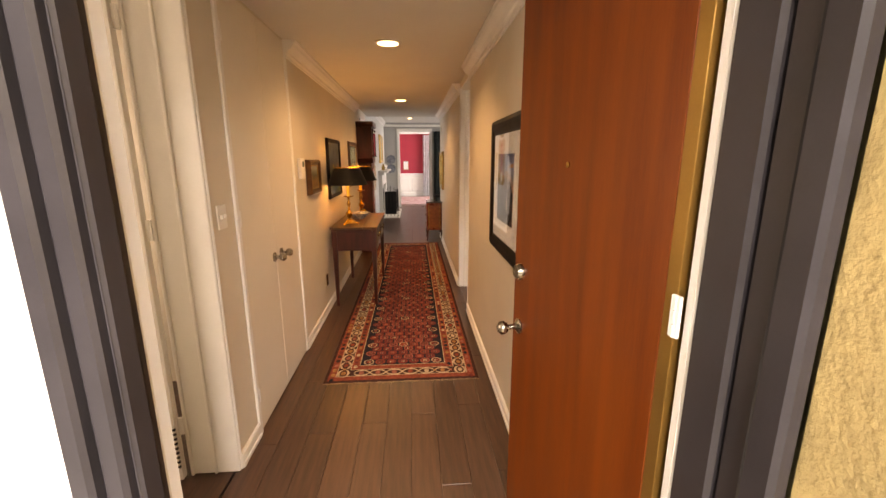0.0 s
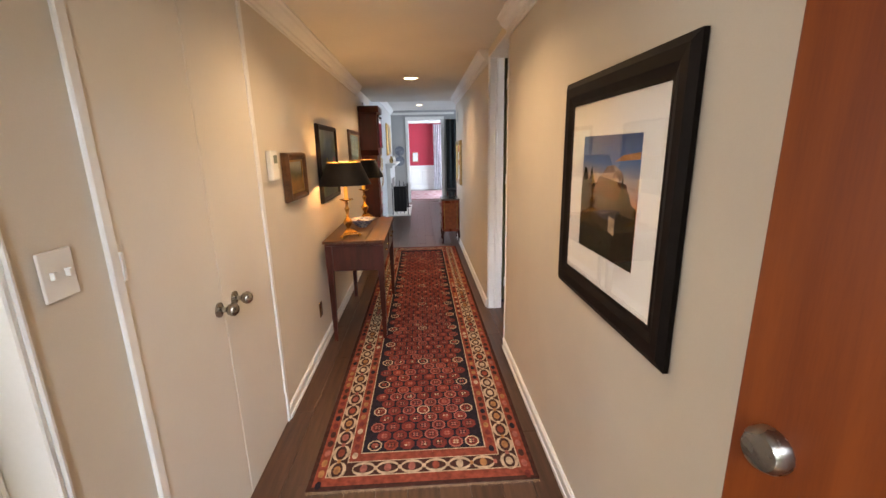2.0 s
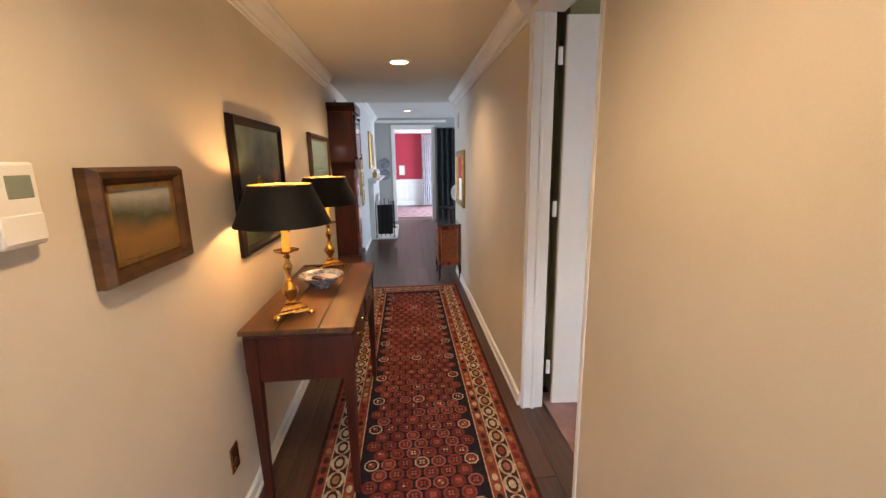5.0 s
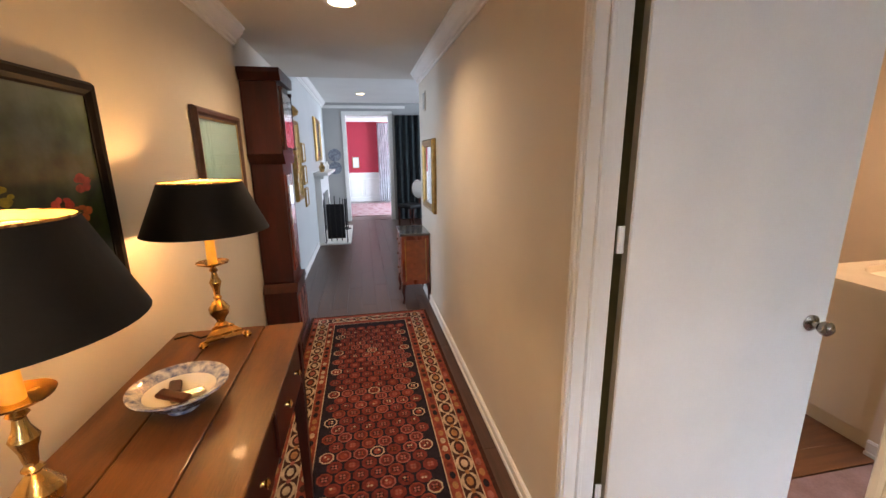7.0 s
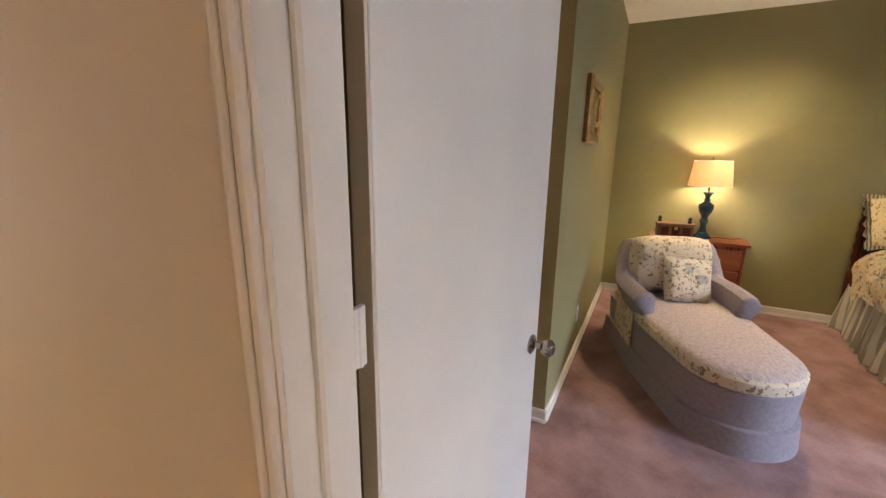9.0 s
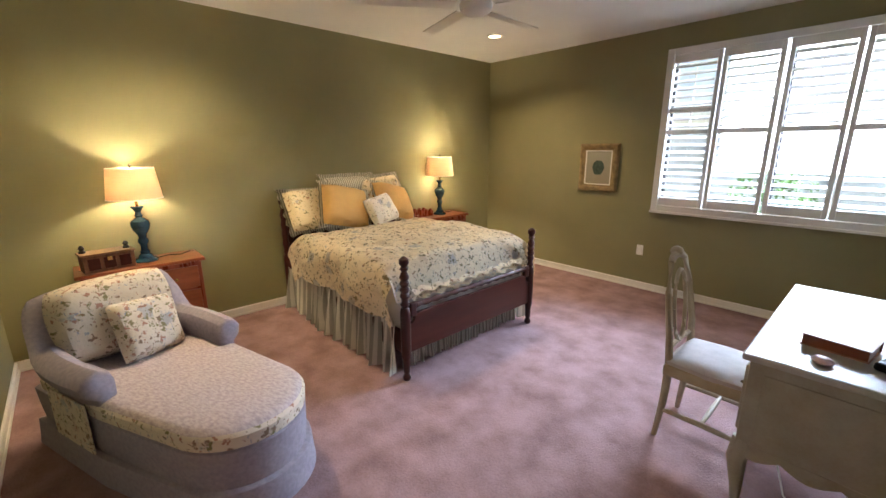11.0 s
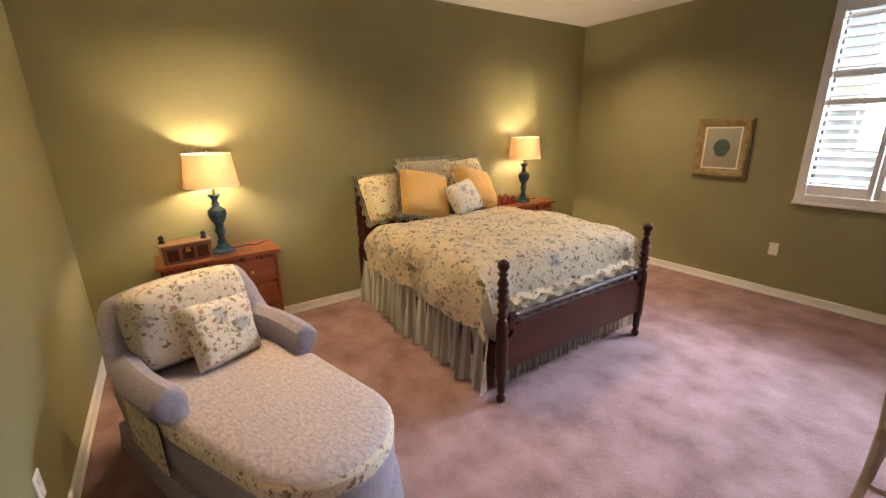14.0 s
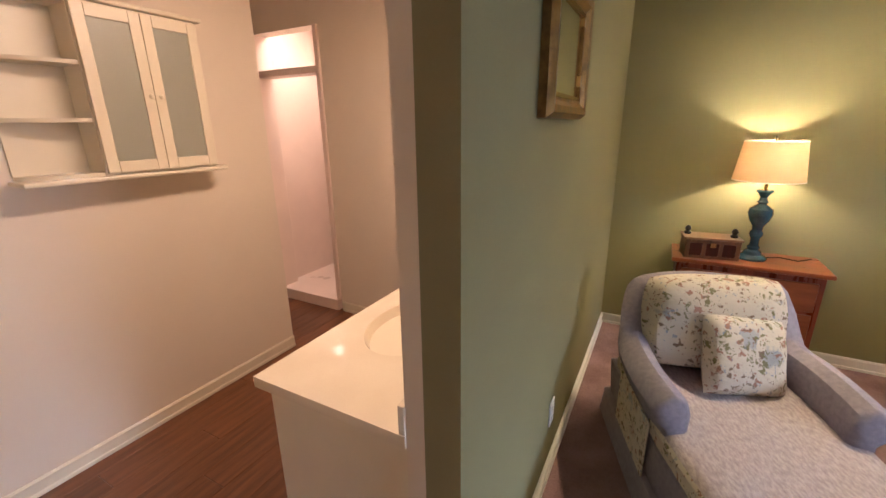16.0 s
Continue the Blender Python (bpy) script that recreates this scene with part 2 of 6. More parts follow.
# Part-opaque pale green stands in for the reflections on the cabinet panes.
M["frosted_sheen"].node_tree.nodes["Principled BSDF"].inputs["Transmission Weight"].default_value = 0.45
M["frosted_sheen"].node_tree.nodes["Principled BSDF"].inputs["Base Color"].default_value = (0.50, 0.52, 0.43, 1)


# ---- building helpers ----
def finish(name, bm, material, smooth=False):
    me = bpy.data.meshes.new(name)
    bmesh.ops.recalc_face_normals(bm, faces=bm.faces)
    if smooth:
        for f in bm.faces:
            f.smooth = True
    bm.to_mesh(me)
    bm.free()
    for m in material if isinstance(material, (list, tuple)) else [material]:
        me.materials.append(m)
    if smooth:
        me.set_sharp_from_angle(angle=radians(40))
    return me


def part(name, bm, material, parent, label="", smooth=False, at=None):
    ob = new(name, finish(name, bm, material, smooth))
    ob.parent = parent
    if at is not None:
        ob.matrix_basis = at
    if label:
        ob["label"] = label
    return ob


def thing(name, m, label, category, group="", kind=""):
    ob = new(name)
    ob.empty_display_size = 0.1
    ob.matrix_world = m
    return tagged(ob, label, category, group, kind)


def solid(name, bm, material, label="", category="", kind="", group="", smooth=False, at=None):
    ob = new(name, finish(name, bm, material, smooth))
    if at is not None:
        ob.matrix_world = at
    return tagged(ob, label, category, group, kind)


def box(bm, x0, x1, y0, y1, z0, z1, bevel=0.0, seg=2, m=None, mi=0):
    made = bmesh.ops.create_cube(bm, size=1)["verts"]
    for v in made:
        v.co = Vector(((x0 + x1) / 2 + v.co.x * abs(x1 - x0), (y0 + y1) / 2 + v.co.y * abs(y1 - y0), (z0 + z1) / 2 + v.co.z * abs(z1 - z0)))
    faces = list({f for v in made for f in v.link_faces})
    if bevel:
        edges = list({e for v in made for e in v.link_edges})
        got = bmesh.ops.bevel(bm, geom=edges, offset=bevel, segments=seg, profile=0.5, affect="EDGES")
        made = list({v for f in got["faces"] for v in f.verts} | {v for v in made if v.is_valid})
        faces = list({f for v in made for f in v.link_faces})
    if m is not None:
        bmesh.ops.transform(bm, matrix=m, verts=made)
    if mi:
        for f in faces:
            f.material_index = mi
    return bm


def boxed(*a, **k):
    return box(bmesh.new(), *a, **k)


def lathe(profile, seg=20, bm=None, m=None, cap=True):
    """A turned shape from (radius, height) steps."""
    bm = bm or bmesh.new()
    rings = []
    for r, z in profile:
        rings.append([bm.verts.new((r * math.cos(2 * math.pi * i / seg), r * math.sin(2 * math.pi * i / seg), z)) for i in range(seg)])
    for a, b in zip(rings, rings[1:]):
        for i in range(seg):
            bm.faces.new((a[i], a[(i + 1) % seg], b[(i + 1) % seg], b[i]))
    if cap:
        bm.faces.new(rings[0][::-1])
        bm.faces.new(rings[-1])
    if m is not None:
        bmesh.ops.transform(bm, matrix=m, verts=[v for r in rings for v in r])
    return bm


def extrude(outline, depth, m=None, bm=None, bevel=0.0):
    """A flat outline in x, z pushed along y."""
    bm = bm or bmesh.new()
    a = [bm.verts.new((x, 0, z)) for x, z in outline]
    b = [bm.verts.new((x, depth, z)) for x, z in outline]
    n = len(a)
    bm.faces.new(a)
    bm.faces.new(b[::-1])
    for i in range(n):
        bm.faces.new((a[i], b[i], b[(i + 1) % n], a[(i + 1) % n]))
    if bevel:
        bmesh.ops.bevel(bm, geom=[e for e in bm.edges], offset=bevel, segments=1, affect="EDGES")
    if m is not None:
        bmesh.ops.transform(bm, matrix=m, verts=bm.verts)
    return bm


def tube(points, radius, seg=8, bm=None):
    """A round bar along points; radius is one number or one for each point."""
    bm = bm or bmesh.new()
    pts = [Vector(p) for p in points]
    rings = []
    for i, p in enumerate(pts):
        d = (pts[min(i + 1, len(pts) - 1)] - pts[max(i - 1, 0)]).normalized()
        side = d.cross(Vector((0, 0, 1)) if abs(d.z) < 0.95 else Vector((1, 0, 0))).normalized()
        up = side.cross(d)
        r = radius[i] if isinstance(radius, (list, tuple)) else radius
        rings.append([bm.verts.new(p + side * r * math.cos(2 * math.pi * k / seg) + up * r * math.sin(2 * math.pi * k / seg)) for k in range(seg)])
    for a, b in zip(rings, rings[1:]):
        for i in range(seg):
            bm.faces.new((a[i], a[(i + 1) % seg], b[(i + 1) % seg], b[i]))
    bm.faces.new(rings[0][::-1])
    bm.faces.new(rings[-1])
    return bm


def wall(name, boxes, material):
    bm = bmesh.new()
    for b in boxes:
        box(bm, *b)
    return solid(name, bm, material, kind="structure")


# ---- setting: walls, floors, ceilings ----
LX, RX, BX = -0.605, 0.825, 0.985       # hall faces, bedroom face of the shared wall
BEDX, WINY, STUBY = 5.26, 0.09, 5.19
# shared wall: hall skin and bedroom skin lie back to back
wall("wall_hall_east", [(RX, 0.905, 1.42, 4.305, 0, HALL_Z), (RX, 0.905, 5.12, 8.55, 0, HALL_Z), (RX, 0.905, 4.305, 5.12, 2.28, HALL_Z)], M["hall_paint"])
wall("wall_bedroom_west", [(0.905, BX, WINY, 4.305, 0, ROOM_Z), (0.905, BX, 4.305, 5.12, 2.28, ROOM_Z), (0.905, 0.955, 5.12, 5.40, 0, ROOM_Z)], M["green_paint"])
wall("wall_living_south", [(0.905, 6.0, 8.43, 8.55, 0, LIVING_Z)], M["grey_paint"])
wall("wall_hall_west", [(LX - 0.12, LX, 2.20, 7.62, 0, HALL_Z), (LX - 0.12, LX, 7.62, 8.56, 2.10, HALL_Z), (LX - 0.12, LX, 1.17, 2.20, 2.28, HALL_Z)], M["hall_paint"])
wall("wall_living_west", [(LX - 0.12, LX, 8.62, 13.64, 0, LIVING_Z), (LX - 0.12, LX, 8.56, 8.62, 2.1, LIVING_Z)], M["living_paint"])
wall("wall_foyer_room", [(-2.6, -2.5, 1.17, 3.2, 0, HALL_Z), (-2.5, LX - 0.12, 3.1, 3.2, 0, HALL_Z)], M["hall_paint"])
wall("wall_front", [(-2.6, -0.29, 1.06, 1.17, 0, 2.9), (-0.29, 0.90, 1.06, 1.17, 2.12, 2.9)], M["white_stucco"])
wall("wall_front_stucco", [(0.865, 0.905, -1.2, 0.86, 0, 2.9)], M["stucco"])
wall("wall_bedroom_south", [(0.905, 1.06, WINY - 0.16, WINY, 0, ROOM_Z), (2.89, BEDX, WINY - 0.16, WINY, 0, ROOM_Z), (1.06, 2.89, WINY - 0.16, WINY, 0, 0.94), (1.06, 2.89, WINY - 0.16, WINY, 2.44, ROOM_Z)], M["green_paint"])
wall("wall_bedroom_east", [(BEDX, BEDX + 0.12, WINY - 0.16, STUBY + 0.14, 0, ROOM_Z)], M["green_paint"])
wall("wall_bedroom_north", [(2.645, BEDX, STUBY, STUBY + 0.09, 0, ROOM_Z), (BX, 2.645, STUBY, STUBY + 0.09, 2.5, ROOM_Z)], M["green_paint"])
wall("wall_vanity_south", [(2.645, BEDX, STUBY + 0.09, STUBY + 0.14, 0, 2.5)], M["bath_paint"])
# Hidden wall, stepped to keep light out of the door's hinge gap.
wall("shade_wall_behind_door", [(1.06, 1.60, 5.19, 5.40, 0, 2.5), (0.955, 1.06, 5.34, 5.40, 0, 2.5), (1.60, 1.85, 5.34, 5.40, 0, 2.5)], M["green_paint"])
wall("wall_vanity_west", [(1.73, 1.85, 5.40, 7.13, 0, 2.5)], M["bath_paint"])
wall("wall_vanity_north", [(1.73, 3.84, 7.13, 7.25, 0, 2.5), (3.84, 4.55, 8.3, 8.42, 0, 2.5), (3.72, 3.84, 7.25, 8.3, 0, 2.5)], M["bath_paint"])
wall("wall_vanity_east", [(4.47, 4.60, 5.33, 7.22, 0, 2.5), (4.47, 4.60, 7.95, 8.42, 0, 2.5), (4.47, 4.60, 7.22, 7.95, 2.25, 2.5)], M["bath_paint"])
wall("wall_shower", [(5.45, 5.55, 7.0, 8.2, 0, 2.5), (4.6, 5.45, 7.0, 7.1, 0, 2.5), (4.6, 5.45, 8.1, 8.2, 0, 2.5)], M["pink_tile"])
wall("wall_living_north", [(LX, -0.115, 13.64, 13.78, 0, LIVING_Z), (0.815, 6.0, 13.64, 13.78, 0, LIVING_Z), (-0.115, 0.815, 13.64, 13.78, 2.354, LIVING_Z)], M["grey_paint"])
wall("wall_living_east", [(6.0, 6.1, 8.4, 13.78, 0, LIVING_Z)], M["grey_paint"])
wall("wall_side_room", [(-3.6, -3.5, 7.0, 9.3, 0, 2.5), (-3.5, LX - 0.12, 9.2, 9.3, 0, 2.5), (-3.5, LX - 0.12, 7.0, 7.1, 0, 2.5)], M["white_paint"])
wall("wall_dining_north", [(-2.0, 3.2, 17.6, 17.7, 0.92, 2.62)], M["red_paint"])
wall("wall_dining_sides", [(-2.1, -2.0, 13.78, 17.7, 0, 2.62), (3.2, 3.3, 13.78, 17.7, 0, 2.62), (-2.0, 3.2, 17.6, 17.7, 0, 0.88)], M["white_paint"])

wall("ceiling_hall", [(-2.6, 0.99, 1.1, 8.92, HALL_Z, HALL_Z + 0.28)], M["ceiling_paint"])
wall("ceiling_bedroom", [(0.9, BEDX + 0.12, -0.07, STUBY + 0.14, ROOM_Z, ROOM_Z + 0.1)], M["white_ceiling"])
wall("ceiling_vanity", [(1.73, 5.6, STUBY + 0.14, 8.42, 2.5, 2.6)], M["bath_paint"])
wall("ceiling_living", [(LX - 0.12, 6.1, 8.92, 13.78, LIVING_Z, LIVING_Z + 0.1)], M["white_ceiling"])
wall("ceiling_dining", [(-2.1, 3.3, 13.78, 17.7, 2.62, 2.72)], M["white_ceiling"])
wall("ceiling_side_room", [(-3.6, LX - 0.12, 7.0, 9.3, 2.5, 2.6)], M["white_ceiling"])
wall("porch_roof", [(-2.6, 2.6, -1.2, 1.17, 2.9, 3.0)], M["white_stucco"])

wall("floor_hall", [(-2.6, 0.985, 0.95, 6.9, -0.06, -0.012), (-1.0, 0.985, 6.9, 8.62, -0.06, -0.012), (-3.6, 6.0, 8.62, 13.7, -0.06, -0.012), (-3.6, -1.0, 7.0, 8.62, -0.06, -0.012), (-2.0, 3.2, 13.7, 17.6, -0.06, -0.012)], M["floor_gap"])
wall("floor_vanity", [(0.985, 5.5, STUBY + 0.07, 8.4, -0.06, -0.012)], M["floor_gap"])
wall("floor_carpet", [(0.985, BEDX, WINY, STUBY + 0.07, -0.06, 0.004)], M["carpet"])
wall("ground", [(-60, 60, -60, 0.95, -0.2, -0.07)], M["concrete"])

# ---- trim ----
def trim(name, boxes, material=None, bevel=0.004):
    bm = bmesh.new()
    for b in boxes:
        box(bm, *b, bevel=bevel, seg=1)
    return solid(name, bm, material or M["white_paint"], kind="structure")


def baseboard(name, runs, material=None):
    """Runs of (axis, fixed, from, to, side): a tall board with a thin bead on its foot."""
    bm = bmesh.new()
    for axis, fixed, a, b, side in runs:
        for depth, low, high in ((0.013, 0.0, 0.082), (0.020, 0.0, 0.022), (0.017, 0.066, 0.076)):
            d = sorted((fixed, fixed + side * depth))
            if axis == "x":
                box(bm, *d, a, b, low, high, bevel=0.003, seg=1)
            else:
                box(bm, a, b, *d, low, high, bevel=0.003, seg=1)
    return solid(name, bm, material or M["white_paint"], kind="structure")


def crown(name, fixed, a, b, side, top):
    """A stepped cornice along y."""
    outline = [(0, 0), (0.085, 0), (0.085, -0.012), (0.074, -0.020), (0.066, -0.040), (0.046, -0.062), (0.026, -0.074), (0.024, -0.092), (0.012, -0.098), (0.010, -0.112), (0, -0.112)]
    bm = extrude([(x * side, z) for x, z in outline], b - a)
    return solid(name, bm, M["white_paint"], kind="structure", at=pose(fixed, a, top - 0.001))


baseboard("baseboard_hall", [("x", LX, 3.53, 7.62, 1), ("x", LX, 2.21, 2.46, 1), ("x", RX, 1.43, 4.30, -1), ("x", RX, 5.14, 8.55, -1), ("x", LX, 8.70, 11.0, 1)])
baseboard("baseboard_bedroom", [("y", WINY, 0.99, BEDX, 1), ("x", BEDX, WINY + 0.02, STUBY, -1), ("y", STUBY, 2.645, BEDX - 0.02, -1), ("x", 2.645, STUBY - 0.013, STUBY + 0.14, -1), ("x", BX, 0.12, 4.24, 1)])
baseboard("baseboard_vanity", [("y", 7.13, 1.86, 3.84, -1), ("x", 4.47, 5.9, 7.2, -1)], M["ivory"])
crown("cornice_hall_west", LX, 3.53, 7.12, 1, HALL_Z)
crown("cornice_hall_east", RX, 1.43, 4.29, -1, HALL_Z)
crown("cornice_hall_east_far", RX, 5.15, 8.55, -1, HALL_Z)
crown("cornice_living", LX, 8.66, 13.6, 1, LIVING_Z)
trim("trim_closet", [(LX, LX + 0.014, 2.455, 2.492, 0, 2.335), (LX, LX + 0.014, 3.505, 3.54, 0, 2.335)])
trim("trim_bedroom_door", [(RX - 0.004, 0.957, 5.105, 5.122, 0, 2.28), (RX + 0.055, RX + 0.075, 5.092, 5.107, 0, 2.27), (RX + 0.004, RX + 0.012, 5.096, 5.107, 0, 2.27), (RX - 0.004, BX + 0.012, 4.303, 4.318, 0, 2.28), (RX - 0.004, BX + 0.012, 4.318, 5.105, 2.265, 2.282), (BX, BX + 0.014, 4.25, 4.304, 0, 2.33), (RX - 0.004, RX, 4.288, 4.304, 0, 2.33), (RX - 0.005, RX, 5.123, 5.136, 0, 2.33)])
trim("trim_foyer_door", [(-0.83, LX + 0.006, 2.186, 2.203, 0, 2.28), (-0.83, -0.815, 2.172, 2.187, 0, 2.27), (-0.72, -0.705, 2.176, 2.187, 0, 2.27), (LX, LX + 0.012, 2.2, 2.214, 0, 2.33)])
trim("trim_side_room", [(LX, LX + 0.025, 8.54, 8.66, 0, 2.2), (LX - 0.12, LX + 0.006, 8.548, 8.562, 0, 2.1), (LX, LX + 0.035, 8.53, 8.67, 0, 0.16), (LX, LX + 0.025, 7.62, 8.54, 2.1, 2.2)])
trim("trim_far_door", [(-0.205, -0.115, 13.615, 13.64, 0, 2.40), (0.815, 0.905, 13.615, 13.64, 0, 2.40), (-0.205, 0.905, 13.61, 13.64, 2.354, 2.44), (LX, 1.2, 13.6, 13.64, 2.5, 2.56)])
trim("trim_wainscot", [(-2.0, 3.2, 17.575, 17.6, 0.86, 0.93), (-0.9, 0.15, 17.585, 17.602, 0.22, 0.74), (0.25, 1.3, 17.585, 17.602, 0.22, 0.74), (-2.0, 3.2, 17.58, 17.6, 0, 0.14), (-2.0, 3.2, 17.55, 17.6, 2.5, 2.62)])
# entrance frame, dark painted
trim("door_frame", [(-0.288, -0.245, 1.04, 1.155, 0, 2.12), (-0.33, -0.288, 1.02, 1.06, 0, 2.18), (-0.245, -0.232, 1.06, 1.12, 0, 2.12),
                    (0.835, 0.903, 0.985, 1.085, 0, 2.16), (0.845, 0.903, 0.925, 0.983, 0, 2.16), (0.832, 0.866, 0.862, 0.923, 0, 2.16), (-0.288, 0.905, 1.02, 1.18, 2.12, 2.2)], M["frame_paint"], 0.008)
trim("door_jamb", [(0.838, 0.905, 1.087, 1.115, 0, 2.12), (-0.288, -0.250, 1.157, 1.20, 0, 2.12)])
# Dark sheet added behind the leaf; its colour gives the gap its shade.
trim("gap_shade_liner", [(0.893, 0.905, 1.117, 1.40, 0, 2.3)], M["frame_paint"])
trim("threshold", [(-0.25, 0.9, 0.9, 1.18, -0.05, 0.012)], M["brass"])


# ---- doors ----
def turned_knob(parent, m, material, long=0.06):
    bm = lathe([(0.0, 0), (0.030, 0), (0.031, 0.006), (0.022, 0.011), (0.011, 0.016), (0.010, long - 0.028), (0.020, long - 0.022), (0.027, long - 0.008), (0.026, long + 0.004), (0.016, long + 0.014), (0.001, long + 0.016)], 18)
    return part("knob", bm, material, parent, smooth=True, at=m)


def hinge(parent, m, material):
    bm = boxed(-0.012, 0.012, -0.004, 0.004, -0.045, 0.045, bevel=0.001, seg=1)
    for k in range(3):
        lathe([(0.006, -0.045 + k * 0.031), (0.006, -0.018 + k * 0.031)], 10, bm)
    return part("hinge", bm, material, parent, at=m)


bed_door = thing("door_bedroom", pose(1.022, 5.160, 0.012, 0, 0, -3.7), "white flush bedroom door standing open", "door", kind="structure")
part("leaf", boxed(0.006, 0.800, -0.036, 0, 0, 2.25, bevel=0.003), M["white_paint"], bed_door)
part("edge", boxed(0.0, 0.006, -0.034, -0.002, 0, 2.25), M["hall_paint"], bed_door, "cream door edge")
turned_knob(bed_door, pose(0.735, -0.036, 0.9, 90), M["pewter"])
turned_knob(bed_door, pose(0.735, 0, 0.9, -90), M["pewter"])
for hz in (0.25, 1.235, 2.05):
    hinge(bed_door, pose(-0.027, -0.030, hz), M["white_paint"])

foyer_door = thing("door_foyer", pose(-0.845, 2.172, 0.012), "white flush door standing open into a side room", "door", kind="structure")
part("leaf", boxed(-0.80, 0, -0.036, 0, 0, 2.25, bevel=0.003), M["white_paint"], foyer_door)
for hz in (0.28, 1.22, 2.05):
    hinge(foyer_door, pose(0.012, -0.012, hz), M["white_paint"])
vent = part("vent", boxed(-0.012, -0.004, -0.044, -0.036, 0.06, 0.30), M["plastic"], foyer_door)
for k in range(9):
    part("slat", boxed(-0.016, 0.002, -0.046, -0.037, 0.075 + k * 0.025, 0.086 + k * 0.025), M["iron"], vent)

front_door = thing("door_front", pose(0.868, 1.135, 0.012, 0, 0, 99.6), "glossy reddish-brown wooden front door standing open", "door", kind="structure")
part("leaf", boxed(0.03, 0.805, 0.0, 0.044, 0, 2.08, bevel=0.003), M["door_wood"], front_door)
part("edge_strip", boxed(-0.004, 0.03, 0.001, 0.043, 0, 2.08, bevel=0.002), M["old_brass"], front_door, "tarnished brass edge strip")
turned_knob(front_door, pose(0.745, 0.044, 0.865, -90), M["pewter"], 0.075)
part("deadbolt", lathe([(0.001, 0), (0.033, 0), (0.033, 0.012), (0.026, 0.024), (0.001, 0.026)], 20), M["pewter"], front_door, smooth=True, at=pose(0.745, 0.044, 1.09, -90))
part("peephole", lathe([(0.001, 0), (0.009, 0), (0.009, 0.004), (0.004, 0.005), (0.001, 0.005)], 14), M["brass"], front_door, at=pose(0.45, 0.044, 1.50, -90))
part("latch_plate", boxed(0.805, 0.8065, 0.008, 0.036, 0.80, 0.93), M["brass"], front_door)
for hz in (0.3, 1.2, 1.85):
    hinge(front_door, pose(-0.008, 0.047, hz), M["white_paint"])

for k, (a, b, ky) in enumerate(((2.494, 2.989, 2.955), (2.994, 3.502, 3.04))):
    d = thing("door_closet", pose(LX, a, 0.012), "cream flush closet door, closed, with a dark metal knob", "door", "closet doors", kind="structure")
    part("leaf", boxed(-0.03, 0.006, 0, b - a, 0, 2.315, bevel=0.003), M["cream_door"], d)
    turned_knob(d, pose(0.006, ky - a + (0.045 if k else -0.005), 0.91, 0, 90), M["pewter"])
    for hz in (0.22, 1.22, 2.1):
        part("hinge", boxed(0.006, 0.016, -0.005 if k == 0 else b - a - 0.01, 0.01 if k == 0 else b - a + 0.006, hz - 0.04, hz + 0.04, bevel=0.002, seg=1), M["white_paint"], d)

# ---- lamps in the ceilings ----
def downlight(x, y, z, r=0.075):
    d = thing("recessed_light", pose(x, y, z), "round white recessed ceiling light, switched on", "light", "recessed ceiling lights")
    part("ring", lathe([(r, 0), (r + 0.022, 0), (r + 0.022, -0.006), (r, -0.009), (r, 0)], 28, cap=False), M["white_paint"], d)
    part("bulb", lathe([(0.001, -0.007), (r * 0.7, -0.006), (r, -0.002), (r, 0.0), (0.001, 0.0)], 24), M["bulb_glow"], d, "glowing warm bulb")
    return d


for _p in ((0.125, 3.57, HALL_Z), (0.128, 6.53, HALL_Z), (0.22, 12.2, LIVING_Z)):
    downlight(*_p)
downlight(4.3, 1.13, ROOM_Z, 0.06)
downlight(4.36, 4.11, ROOM_Z, 0.06)

# ceiling fan
fan = thing("ceiling_fan", pose(3.42, 2.36, ROOM_Z), "white five-bladed ceiling fan hanging above the bed", "fan")
part("rod", lathe([(0.06, 0), (0.06, -0.03), (0.015, -0.04), (0.015, -0.11)], 16), M["white_paint"], fan)
part("motor", lathe([(0.03, -0.10), (0.10, -0.12), (0.12, -0.16), (0.11, -0.20), (0.06, -0.23), (0.001, -0.232)], 24), M["white_paint"], fan, smooth=True)
for k in range(5):
    bm = boxed(0.15, 0.76, -0.052, 0.052, -0.178, -0.170, bevel=0.003, seg=1)
    bmesh.ops.transform(bm, matrix=Matrix.Rotation(radians(72 * k + 56), 4, "Z") @ Matrix.Rotation(radians(8), 4, "X"), verts=bm.verts)
    part("blade", bm, M["white_paint"], fan)

# ---- hall: rug ----
RUG = dict(navy=(0.019, 0.014, 0.019), rust=(0.235, 0.052, 0.030), brick=(0.16, 0.030, 0.024), cream=(0.45, 0.33, 0.22), gold=(0.32, 0.15, 0.06), brown=(0.055, 0.022, 0.016), rose=(0.30, 0.10, 0.075))
rug_mats = [mat("rug_" + k, c, 0.95, vary=0.35, scale=40, bump=0.7, fine=600, spec=0.1) for k, c in RUG.items()]
NAVY, RUST, BRICK, CREAM, GOLD, BROWN, ROSE = range(7)
rug = thing("runner_rug", pose(0.185, 2.98, 0.0), "long red and navy patterned oriental wool runner on the hall floor", "rug")
RW, RL = 0.545, 4.80


def plate(bm, pts, z, mi):
    f = bm.faces.new([bm.verts.new((x, y, z)) for x, y in pts])
    f.material_index = mi


def rect(bm, x0, x1, y0, y1, z, mi):
    plate(bm, ((x0, y0), (x1, y0), (x1, y1), (x0, y1)), z, mi)


